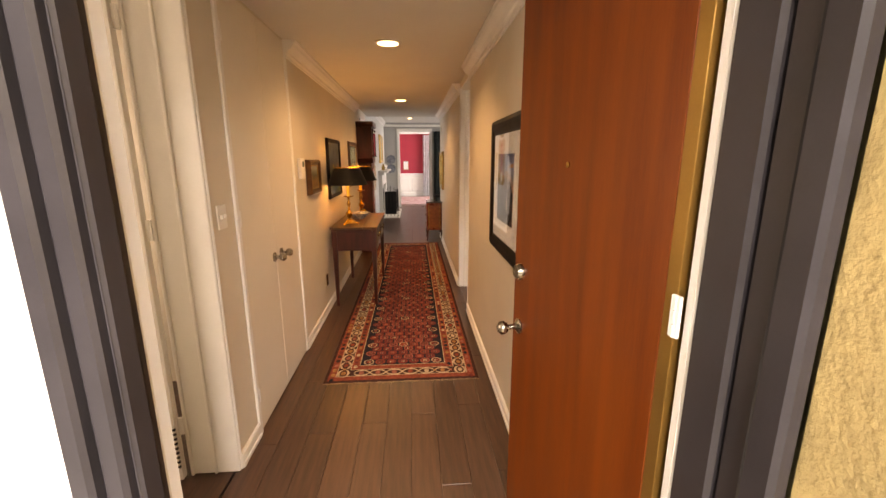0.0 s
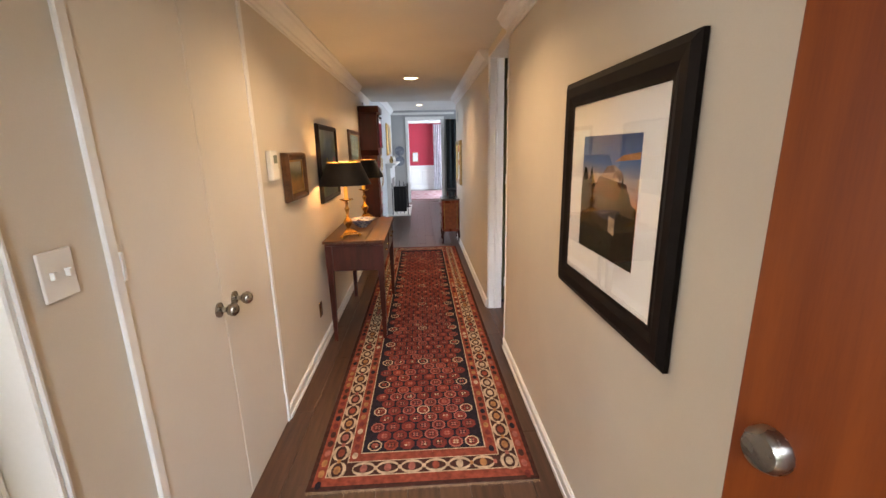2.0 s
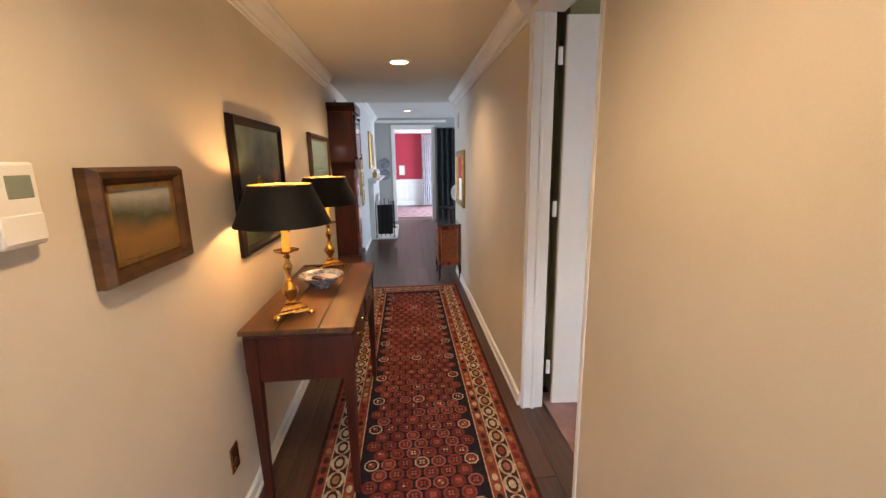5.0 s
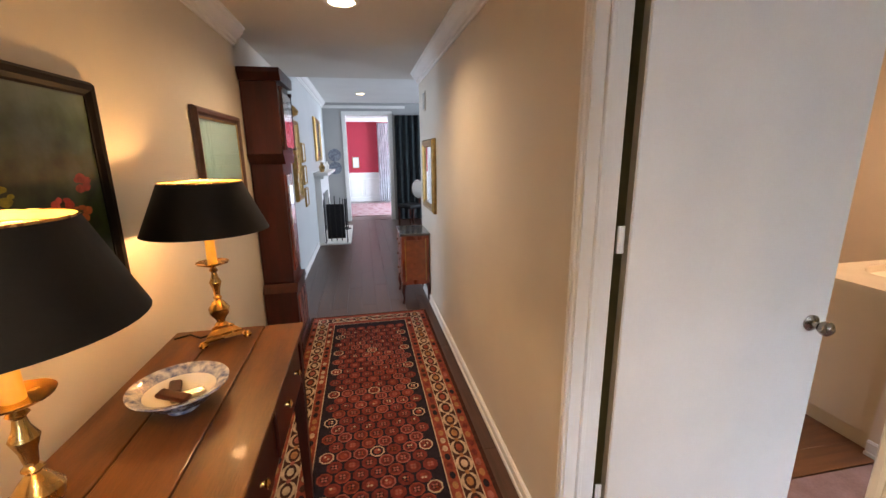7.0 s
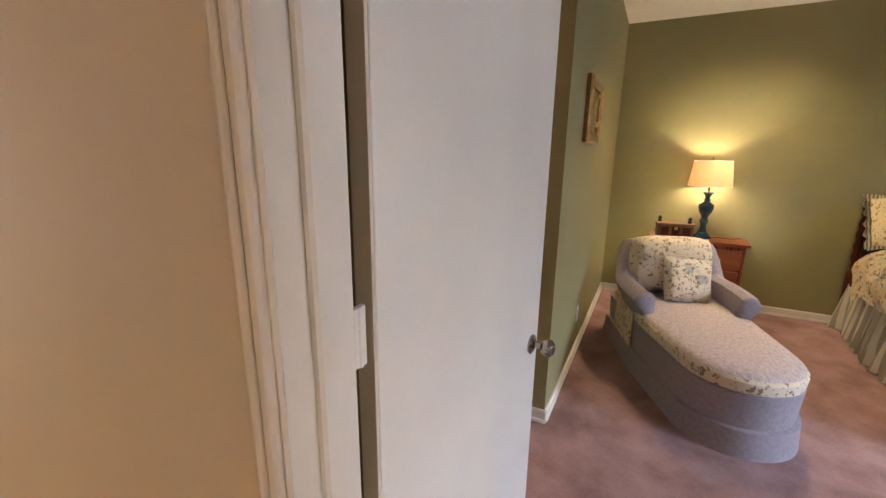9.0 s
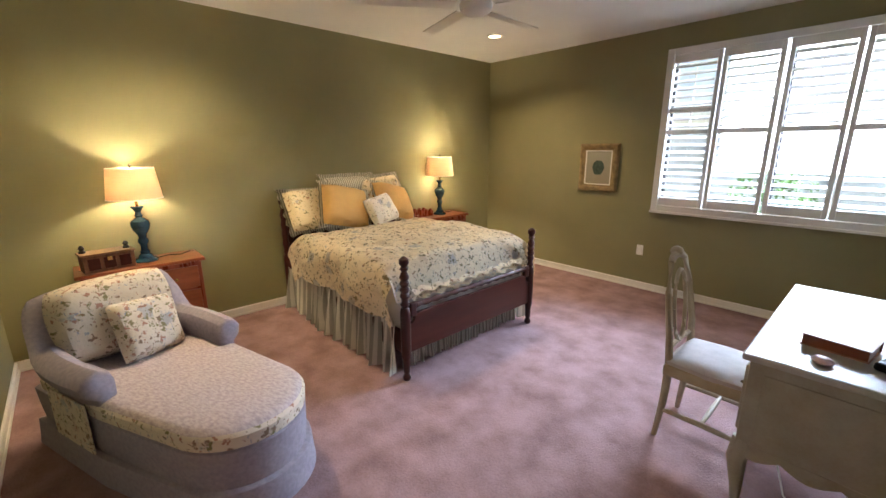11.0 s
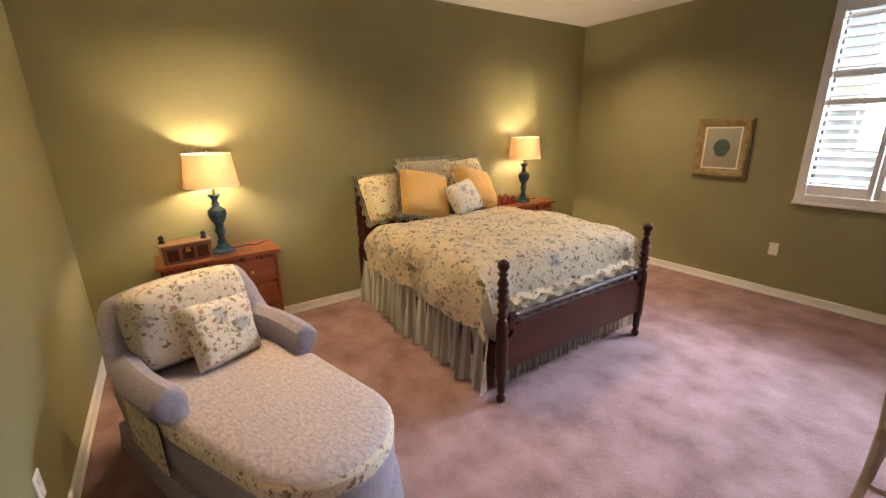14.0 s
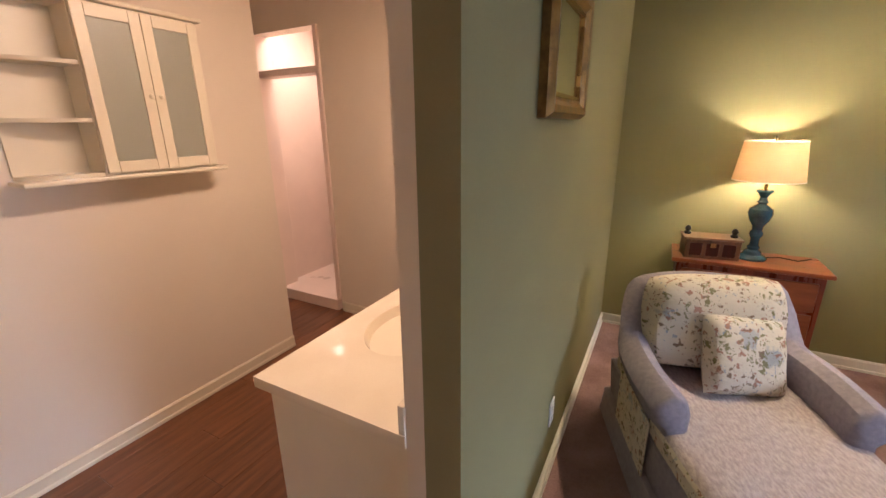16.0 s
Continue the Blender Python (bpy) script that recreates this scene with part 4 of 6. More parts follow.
part("base_moulding", extrude([(-0.25, 0), (0.25, 0), (0.20, 0.06), (-0.20, 0.06)], 0.25), M["dark_wood"], clock, at=pose(0, -0.13, 0.50))
part("trunk", boxed(-0.185, 0.185, -0.10, 0.12, 0.56, 1.46, bevel=0.004), M["dark_wood"], clock)
td = part("trunk_door", boxed(-0.135, 0.135, -0.112, -0.099, 0.64, 1.38, bevel=0.005), M["mahogany"], clock)
part("door_glass", boxed(-0.075, 0.075, -0.116, -0.111, 0.76, 1.30, bevel=0.002), M["mirror"], td, "reflecting glass panel")
part("trunk_moulding", extrude([(-0.19, 0), (0.19, 0), (0.245, 0.07), (-0.245, 0.07)], 0.245), M["dark_wood"], clock, at=pose(0, -0.125, 1.46))
part("hood", boxed(-0.225, 0.225, -0.12, 0.12, 1.53, 2.02, bevel=0.004), M["dark_wood"], clock)
dial = part("dial", boxed(-0.165, 0.165, -0.128, -0.119, 1.58, 1.95, bevel=0.002), M["brass"], clock, "brass clock dial")
part("chapter_ring", lathe([(0.10, 0), (0.145, 0), (0.145, 0.003), (0.10, 0.003)], 32, cap=False), M["plastic"], dial, at=pose(0, -0.129, 1.76, 90))
part("hour_pointer", boxed(-0.004, 0.004, -0.134, -0.131, 1.75, 1.84), M["black"], dial)
part("minute_pointer", boxed(0, 0.12, -0.136, -0.133, 1.756, 1.764), M["black"], dial)
part("hood_glass", boxed(-0.17, 0.17, -0.142, -0.139, 1.575, 1.955), M["glass"], clock)
for s in (-1, 1):
    part("column", lathe([(0.016, 0), (0.016, 0.02), (0.011, 0.03), (0.010, 0.40), (0.016, 0.41), (0.016, 0.43)], 12), M["dark_wood"], clock, smooth=True, at=pose(s * 0.20, -0.135, 1.56))
part("cornice", extrude([(-0.235, 0), (0.235, 0), (0.27, 0.05), (0.27, 0.08), (-0.27, 0.08), (-0.27, 0.05)], 0.27), M["dark_wood"], clock, at=pose(0, -0.15, 2.02))

chest = thing("small_chest", pose(0.675, 8.22, 0), "small inlaid mahogany chest with slender legs and dark top", "chest")
part("body", boxed(-0.14, 0.14, -0.235, 0.235, 0.20, 0.715, bevel=0.008), M["mahogany"], chest)
part("top", boxed(-0.155, 0.15, -0.25, 0.25, 0.715, 0.74, bevel=0.006), mat("chest_top", (0.10, 0.09, 0.09), 0.15, vary=0.3, scale=8, coat=0.4), chest, "dark marble top")
pan = part("side_panel", boxed(-0.10, 0.10, -0.24, -0.234, 0.25, 0.67, bevel=0.003), M["cherry"], chest, "red-brown veneered side panel")
for a in ((-0.11, -0.1, 0.24, 0.68), (0.1, 0.11, 0.24, 0.68)):
    part("inlay", boxed(a[0], a[1], -0.242, -0.234, a[2], a[3]), M["gilt"], pan)
for k in range(3):
    dr = part("drawer", boxed(-0.147, -0.139, -0.20, 0.20, 0.23 + k * 0.16, 0.37 + k * 0.16, bevel=0.003), M["mahogany"], chest)
    for s in (-0.12, 0.12):
        part("pull", lathe([(0.006, 0), (0.012, 0.012), (0.001, 0.018)], 10), M["brass"], dr, at=pose(-0.147, s, 0.30 + k * 0.16, 0, -90))
for sx in (-1, 1):
    for sy in (-1, 1):
        part("leg", tube([(sx * 0.122, sy * 0.215, 0.215), (sx * 0.135, sy * 0.225, 0.13), (sx * 0.128, sy * 0.22, 0.05), (sx * 0.14, sy * 0.23, 0.0)], [0.022, 0.018, 0.010, 0.012], 8), M["dark_wood"], chest, smooth=True)
framed("wall_mirror", east(RX - 0.003, 7.85, 1.32), 0.60, 0.66, 0.04, 0.07, M["gilt"], "gilt-framed wall mirror above the small chest", M["mirror"])

# ---- living room, seen down the hall ----
framed("wall_mirror", west(9.25, 1.45), 0.42, 0.95, 0.05, 0.05, M["gilt"], "tall narrow gilt wall mirror with carved crest", M["mirror"])
solid("carved_crest", lathe([(0.001, 0), (0.05, 0.02), (0.065, 0.06), (0.03, 0.11), (0.001, 0.13)], 12), M["gilt"], "carved dark gilt crest on the mirror", "ornament", at=pose(LX + 0.03, 9.25, 1.96))
for k, z in enumerate((0.95, 1.25, 1.55)):
    framed("framed_print", west(9.95, z), 0.26, 0.26, 0.025, 0.03, M["gilt"], "small square print in a thin gilt frame", print_art, group="small prints in a column")
fire = thing("fireplace", pose(LX, 11.95, 0), "white painted fireplace with mantel shelf and dark opening", "fireplace")
part("pilaster", boxed(0, 0.10, -0.80, -0.55, 0, 1.12, bevel=0.006), M["white_paint"], fire)
part("pilaster", boxed(0, 0.10, 0.55, 0.80, 0, 1.12, bevel=0.006), M["white_paint"], fire)
part("frieze", boxed(0, 0.10, -0.55, 0.55, 0.85, 1.12, bevel=0.006), M["white_paint"], fire)
part("mantel_shelf", boxed(0, 0.24, -0.92, 0.92, 1.18, 1.23, bevel=0.008), M["white_paint"], fire)
part("bed_mould", boxed(0, 0.16, -0.85, 0.85, 1.12, 1.18, bevel=0.015), M["white_paint"], fire)
# No recess is built; a flat black panel supplies the opening's darkness.
part("opening_dark_panel", boxed(0.0, 0.02, -0.55, 0.55, 0, 0.85), M["black"], fire)
part("hearth", boxed(0, 0.53, -0.88, 0.95, 0, 0.03, bevel=0.005), M["mat_board"], fire, "pale stone hearth")
screen_thing = thing("fire_screen", pose(-0.31, 11.20, 0.03, 0, 0, -90), "black wrought iron fire screen with log basket", "fire screen")
part("panel", boxed(-0.02, 0.02, -0.15, 0.15, 0.06, 0.66, bevel=0.01), M["iron"], screen_thing)
for k in range(5):
    part("bar", tube([(0.03, -0.18 + k * 0.09, 0.02), (0.04, -0.18 + k * 0.09, 0.45), (0.02, -0.18 + k * 0.09, 0.80 - 0.03 * abs(k - 2))], 0.008, 6), M["iron"], screen_thing)
for s in (-0.18, 0.18):
    part("foot", tube([(-0.1, s, 0.012), (0.12, s, 0.012)], 0.012, 6), M["iron"], screen_thing)
tools = thing("fire_tools", pose(-0.2, 12.45, 0.03), "black iron fire tool stand", "fire tools")
part("base", lathe([(0.10, 0), (0.10, 0.012), (0.02, 0.03)], 16), M["iron"], tools)
for k in range(3):
    part("tool", tube([(0.04 * (k - 1), 0, 0.02), (0.04 * (k - 1), 0, 0.62)], 0.01, 6), M["iron"], tools)
framed("framed_painting", west(11.95, 1.78), 0.85, 0.75, 0.05, 0.08, M["gilt"], "dark painting in a gilt frame above the mantel", flower_art)
for k, y in enumerate((11.3, 11.7, 12.3)):
    solid("mantel_ornament", lathe([(0.03, 0), (0.045, 0.04), (0.05, 0.09), (0.02, 0.13), (0.025, 0.16)], 14), M["white_paint"] if k else M["brass"], "small pale vase standing on the mantel shelf", "ornament", smooth=True, at=pose(LX + 0.12, y, 1.231))
for z in (1.50, 1.22):
    solid("wall_plate", lathe([(0.001, 0), (0.07, 0.004), (0.14, 0.018), (0.14, 0.022), (0.07, 0.010), (0.001, 0.006)], 24), mat("plate_blue", (0.25, 0.28, 0.32), 0.2, second=(0.08, 0.09, 0.13), scale=22), "blue-grey china plate hung on the wall", "plate", group="wall plates", smooth=True, at=pose(-0.40, 13.635, z, 90))
cloth = mat("curtain_cloth", (0.035, 0.05, 0.055), 0.9, vary=0.3, scale=10)
def curtain(name, x0, x1, y, z0, z1, material, label, waves=9, amp=0.04):
    bm = bmesh.new()
    n = waves * 8
    rows = []
    for z in (z0, (z0 + z1) / 2, z1):
        rows.append([bm.verts.new((x0 + (x1 - x0) * i / n, y + amp * math.sin(i / 8 * 2 * math.pi) + 0.01 * math.sin(i * 0.7 + z), z)) for i in range(n + 1)])
    for a, b in zip(rows, rows[1:]):
        for i in range(n):
            bm.faces.new((a[i], a[i + 1], b[i + 1], b[i]))
    bmesh.ops.solidify(bm, geom=bm.faces[:], thickness=0.004)
    return solid(name, bm, material, label, "curtain", smooth=True)
curtain("curtain", 0.95, 2.2, 13.50, 0.02, 2.35, cloth, "dark slate curtain hanging to the floor")
curtain("curtain", 0.70, 1.05, 17.35, 0.02, 2.45, mat("sheer", (0.75, 0.75, 0.78), 0.9), "white curtain beside the dining room window", 5)
def side_chair(x, y, rz):
    d = thing("armchair", pose(x, y, 0, 0, 0, rz), "chair with white oval back and dark frame", "chair")
    part("seat", boxed(-0.23, 0.23, -0.22, 0.22, 0.40, 0.48, bevel=0.03), M["black"], d)
    part("backrest", lathe([(0.001, 0), (0.18, 0), (0.20, 0.02), (0.18, 0.05), (0.001, 0.055)], 24), M["white_paint"], d, smooth=True, at=pose(0, 0.20, 0.78, 90))
    for s in (-1, 1):
        for q in (-1, 1):
            part("leg", tube([(s * 0.2, q * 0.19, 0.0), (s * 0.2, q * 0.19, 0.42)], [0.014, 0.02], 8), M["dark_wood"], d)
    part("back_post", tube([(0, 0.21, 0.45), (0, 0.22, 0.66)], 0.02, 8), M["dark_wood"], d)
side_chair(1.18, 12.6, -60)
solid("dining_rug", boxed(-0.8, 1.1, 14.3, 17.0, 0.0, 0.010), mat("dining_rug_wool", (0.42, 0.30, 0.30), 0.95, second=(0.22, 0.06, 0.07), scale=7, bump=0.5), "pale red patterned rug on the dining room floor", "rug")
framed("framed_print", pose(0.0, 17.597, 1.25), 0.22, 0.36, 0.02, 0.02, M["gilt"], "small pale print on the red dining room wall", print_art)

# ---- bedroom: window with shutters ----
win = thing("window_bedroom", pose(0, WINY, 0), "wide white plantation shutters with louvres half open", "window", kind="structure")
WX0, WX1, WZ0, WZ1 = 1.03, 2.92, 0.905, 2.485
for k, b in enumerate(((WX0, WX0 + 0.065, WZ0, WZ1), (WX1 - 0.065, WX1, WZ0, WZ1), (WX0 + 0.065, WX1 - 0.065, WZ0, WZ0 + 0.06), (WX0 + 0.065, WX1 - 0.065, WZ1 - 0.06, WZ1))):
    part("window_frame", boxed(b[0], b[1], -0.02, 0.045, b[2], b[3], bevel=0.006), M["white_paint"], win)
panels = ((2.487, 2.853), (2.03, 2.407), (1.567, 1.935), (1.118, 1.482))
part("lower_trim", boxed(WX0 - 0.01, WX1 + 0.01, -0.001, 0.05, WZ0 - 0.025, WZ0, bevel=0.005), M["white_paint"], win)
for pi, (a, b) in enumerate(panels):
    pn = part("shutter_panel", boxed(a - 0.036, a, 0.0, 0.028, WZ0 + 0.062, WZ1 - 0.062, bevel=0.003, seg=1), M["white_paint"], win)
    part("stile", boxed(b, b + 0.036, 0.0, 0.028, WZ0 + 0.062, WZ1 - 0.062, bevel=0.003, seg=1), M["white_paint"], pn)
    for z0, z1 in ((WZ0 + 0.062, 1.05), (1.68, 1.726), (2.35, WZ1 - 0.062)):
        part("rail", boxed(a, b, 0.0, 0.028, z0, z1, bevel=0.003, seg=1), M["white_paint"], pn)
    if pi == 0:
        part("rail", boxed(a, b, 0.002, 0.026, 1.90, 1.94, bevel=0.003, seg=1), M["white_paint"], pn)
    for z0, z1 in ((1.05, 1.68), (1.726, 2.35)):
        n = 9
        for k in range(n):
            z = z0 + (k + 0.5) * (z1 - z0) / n
            tilt = (-30 if z0 < 1.5 else -36) + (10 if pi == 2 and z0 < 1.5 else 0)
            if pi == 1 and z0 > 1.5:
                tilt = -30
            me_at = pose((a + b) / 2, 0.014, z, tilt, 0, 0)
            part("louvre", boxed(-(b - a) / 2 + 0.002, (b - a) / 2 - 0.002, -0.030, 0.030, -0.004, 0.004, bevel=0.003, seg=1), M["white_paint"], pn, at=me_at)
    part("tilt_rod", boxed((a + b) / 2 - 0.005, (a + b) / 2 + 0.005, -0.035, -0.027, 1.06, 2.33), M["white_paint"], pn)
for x in (1.07, 1.96, 2.88):
    part("sash_bar", boxed(x - 0.02, x + 0.02, -0.15, -0.11, 0.94, 2.44), M["frame_paint"], win)
for a, b in ((1.09, 1.94), (1.98, 2.86)):
    pane = part("pane", boxed(a, b, -0.132, -0.126, 0.94, 2.44), M["glass"], win)
    pane.visible_shadow = False
# garden wall and shrubs outside
outside_wall = solid("garden_wall", boxed(-3, 8, -6.2, -6.0, -0.1, 1.9), M["white_stucco"], "pale garden wall outside the bedroom window", "wall", kind="structure")
leaf_mat = mat("leaf", (0.10, 0.20, 0.04), 0.6, vary=0.5, scale=30)
def shrub(x, y, z, r, n, seed):
    d = thing("shrub", pose(x, y, -0.07), "leafy green shrub in the garden", "shrub", "garden shrubs")
    part("trunk", tube([(0, 0, 0), (0.03, 0, z * 0.5), (0, 0.02, z)], [0.04, 0.03, 0.015], 8), M["dark_wood"], d)
    bm, g = bmesh.new(), random.Random(seed)
    for _ in range(n):
        v = Vector((g.gauss(0, 1), g.gauss(0, 1), g.gauss(0, 1))).normalized() * r * g.uniform(0.3, 1) ** 0.5
        c = Vector((0, 0, z)) + Vector((v.x, v.y, v.z * 0.9))
        s = g.uniform(0.04, 0.08)
        u, w = Vector((g.gauss(0, 1), g.gauss(0, 1), g.gauss(0, 1))).normalized(), Vector((g.gauss(0, 1), g.gauss(0, 1), g.gauss(0, 1))).normalized()
        bm.faces.new([bm.verts.new(c + p) for p in (u * s, w * s * 0.5, -u * s, -w * s * 0.5)])
    part("crown", bm, leaf_mat, d)
shrub(0.35, -3.2, 1.6, 0.9, 900, 3)
shrub(2.6, -4.2, 0.7, 0.7, 600, 5)

framed("framed_painting", pose(3.555, WINY + 0.003, 1.33, 0, 0, 180), 0.47, 0.54, 0.04, 0.075, mat("limed_frame", (0.27, 0.19, 0.085), 0.6, vary=0.3, scale=20), "small flower urn painting in a pale gold frame", urn_art, lip=M["mat_board"])
urn = solid("painted_urn", lathe([(0.03, -0.08), (0.05, -0.06), (0.075, 0.0), (0.06, 0.05), (0.03, 0.08)], 14), mat("urn_paint", (0.06, 0.10, 0.08), 0.7, vary=0.4, scale=30), "dark green painted posy on the small picture", "picture", at=pose(3.555, WINY + 0.0226, 1.33) @ Matrix.Diagonal((1, 0.02, 1, 1)))
framed("framed_print", pose(BX + 0.003, 0.80, 1.445, 0, 0, 90), 0.68, 0.62, 0.03, 0.04, M["black_frame"], "pale print behind glass in a black frame", print_art, mat_w=0.07, glassy=True)
framed("gilt_mirror", pose(3.32, STUBY - 0.003, 1.735), 0.47, 0.37, 0.04, 0.055, mat("dark_gilt", (0.26, 0.14, 0.045), 0.36, 0.7, vary=0.4, scale=24, bump=0.2, fine=90), "small mirror in a heavy gilt frame", M["mirror"], lip=M["brass"])

# ---- bed ----
bed = thing("bed", pose(4.23, 2.495, 0), "four-post mahogany bed made up with a floral duvet", "bed")
BL, BW = 0.98, 0.692
def post(h):
    return lathe([(0.014, 0), (0.026, 0.01), (0.030, 0.03), (0.018, 0.055), (0.024, 0.075), (0.026, 0.16), (0.034, 0.19), (0.036, 0.50), (0.030, 0.53), (0.020, 0.54), (0.032, 0.56), (0.022, 0.58)] +
                 [(0.024 + 0.010 * (k % 2), 0.60 + k * (h - 0.72) / 8) for k in range(8)] + [(0.018, h - 0.10), (0.030, h - 0.085), (0.020, h - 0.07), (0.034, h - 0.045), (0.032, h - 0.02), (0.014, h - 0.004), (0.001, h)], 16)
for sy in (-1, 1):
    part("foot_post", post(0.89), M["dark_wood"], bed, smooth=True, at=pose(-BL, sy * BW, 0))
    part("head_post", post(1.10), M["dark_wood"], bed, smooth=True, at=pose(BL - 0.02, sy * BW, 0))
    part("side_rail", boxed(-BL, BL, sy * BW - 0.014, sy * BW + 0.014, 0.20, 0.36, bevel=0.004), M["dark_wood"], bed)
board = [(-BW + 0.02, 0.21), (BW - 0.02, 0.21), (BW - 0.02, 0.40), (BW - 0.07, 0.43), (BW - 0.08, 0.47), (BW - 0.12, 0.48), (-BW + 0.12, 0.48), (-BW + 0.08, 0.47), (-BW + 0.07, 0.43), (-BW + 0.02, 0.40)]
part("footboard", extrude(board, 0.026, m=Matrix.Rotation(radians(90), 4, "Z")), M["dark_board"], bed, at=pose(-BL + 0.013, 0, 0))
n_roll = 26
roll = [(0.012, -0.62)] + [(0.024 - 0.010 * (k % 2), -0.60 + k * 1.20 / n_roll) for k in range(n_roll + 1)] + [(0.012, 0.62)]
part("blanket_roll", lathe(roll, 12), M["dark_wood"], bed, "turned spindle rail", smooth=True, at=pose(-BL, 0, 0.535, 90))
for s in (-1, 1):
    part("roll_bracket", boxed(-0.02, 0.02, s * 0.63 - 0.03, s * 0.63 + 0.03, 0.46, 0.56, bevel=0.012), M["dark_wood"], bed, at=pose(-BL, 0, 0))
headb = [(-BW + 0.02, 0.5)] + [(-BW + 0.02 + (2 * BW - 0.04) * i / 24, 0.98 + 0.20 * math.sin(math.pi * i / 24) ** 0.8) for i in range(25)] + [(BW - 0.02, 0.5)]
part("headboard", extrude(headb, 0.03, m=Matrix.Rotation(radians(90), 4, "Z")), M["dark_board"], bed, at=pose(BL - 0.0, 0, 0))

white_cotton = mat("white_cotton", (0.72, 0.70, 0.66), 0.95, vary=0.06, scale=5, bump=0.3, fine=200, spec=0.1)
mattress = solid("mattress", boxed(-BL + 0.05, BL - 0.05, -BW + 0.02, BW - 0.02, 0.30, 0.66, bevel=0.06, seg=3), white_cotton, "white mattress under the duvet", "mattress", at=pose(4.23, 2.495, 0))
duvet_cloth = floral("duvet_cotton", (0.84, 0.74, 0.56), 19.0, 0.42, ((0.17, 0.14, 0.05), (0.30, 0.17, 0.09), (0.27, 0.32, 0.39), (0.12, 0.11, 0.05)))
bm = bmesh.new()
NU, NV = 70, 64
grid = []
for i in range(NU + 1):
    u = i / NU
    x = -0.955 + 1.565 * u
    row = []
    for j in range(NV + 1):
        s = -1 + 2 * j / NV
        arc = s * (1.10 + 0.045 * noise.noise(Vector((x * 4.0, math.copysign(2, s), 9.0))))
        top = 0.76 + 0.06 * math.sin(u * math.pi) ** 0.5
        half, r = 0.66, 0.15
        if abs(arc) < half:
            y, z = arc, top + 0.03 * (1 - (arc / half) ** 2)
        else:
            d = abs(arc) - half
            quarter = r * math.pi / 2
            if d < quarter:
                a = d / r
                y, z = math.copysign(half + r * math.sin(a), arc), top - r * (1 - math.cos(a))
            else:
                y, z = math.copysign(half + r + 0.025 * math.sin(x * 9) - 0.05 * (d - quarter), arc), top - r - (d - quarter)
        foot = max(0.0, 1 - u / 0.10)
        z -= 0.20 * foot ** 2 if abs(arc) < 0.72 else 0.06 * foot ** 2
        head = max(0.0, (u - 0.9) / 0.1)
        z -= 0.05 * head ** 2
        nz = noise.fractal(Vector((x * 3.0, arc * 3.0, 0)), 1.0, 2.0, 4) + 0.9 * (0.5 - abs(noise.noise(Vector((x * 7.0 + arc, arc * 4.0, 5.0))))) * (1.3 if abs(arc) > 0.5 else 0.6)
        row.append(bm.verts.new((x + 0.02 * nz, y + (0.018 * nz if abs(arc) > half else 0), z + 0.024 * nz)))
    grid.append(row)
for i in range(NU):
    for j in range(NV):
        bm.faces.new((grid[i][j], grid[i + 1][j], grid[i + 1][j + 1], grid[i][j + 1]))
bmesh.ops.solidify(bm, geom=bm.faces[:], thickness=0.03)
duvet = solid("duvet", bm, duvet_cloth, "puffy cream duvet with blue and brown floral print", "duvet", smooth=True, at=pose(4.23, 2.495, 0.0))
for k in range(2):
    bm = bmesh.new()
    rows = []
    for i in range(61):
        y = -0.60 + 1.20 * i / 60
        w = 0.012 * math.sin(i * 0.9 + k * 2) + 0.008 * noise.noise(Vector((y * 8, k * 3, 0)))
        rows.append([bm.verts.new((-0.955 - 0.02 * k + w, y, 0.555 + 0.05 * k + w * 0.6)), bm.verts.new((-0.90, y, 0.60 + 0.05 * k + w)), bm.verts.new((-0.80, y, 0.63 + 0.05 * k))])
    for a, b in zip(rows, rows[1:]):
        for q in range(2):
            bm.faces.new((a[q], b[q], b[q + 1], a[q + 1]))
    bmesh.ops.solidify(bm, geom=bm.faces[:], thickness=0.012)
    part("ruffle", bm, duvet_cloth, duvet, smooth=True)
skirt_cloth = stripes("ticking", (0.80, 0.78, 0.72), (0.46, 0.45, 0.40), 26, 0)
skirt = thing("bed_skirt", pose(4.23, 2.495, 0), "gathered grey and cream striped bed skirt", "bed skirt")
def gathered(x0, y0, x1, y1, z0, z1, folds, out):
    bm = bmesh.new()
    n = folds * 6
    dirv = Vector((x1 - x0, y1 - y0, 0)).normalized()
    nor = Vector((dirv.y, -dirv.x, 0))
    rows = []
    for q, f in enumerate((0, 0.25, 0.5, 0.75, 1)):
        row = []
        for i in range(n + 1):
            g = noise.noise(Vector((i * 0.045, folds, 3.1)))
            h = noise.noise(Vector((i * 0.16, folds * 2, 0.7)))
            z = z0 + max(0, 0.05 * g + 0.03 * h) + (z1 - z0) * f if q == 0 else z0 + (z1 - z0) * f
            amp = out * (1 - 0.75 * f) * (1 + 0.9 * h)
            push = amp * (math.sin(i / 6 * 2 * math.pi + 5.0 * g + 0.5 * q * h) + 0.5)
            row.append(bm.verts.new(Vector((x0 + (x1 - x0) * i / n, y0 + (y1 - y0) * i / n, z)) + nor * push + dirv * 0.03 * (1 - f) * h))
        rows.append(row)
    for a, b in zip(rows, rows[1:]):
        for i in range(n):
            bm.faces.new((a[i], a[i + 1], b[i + 1], b[i]))
    bmesh.ops.solidify(bm, geom=bm.faces[:], thickness=0.003)
    return bm
part("side_panel", gathered(-0.92, 0.71, 0.92, 0.71, 0.02, 0.42, 17, -0.05), skirt_cloth, skirt, smooth=True)
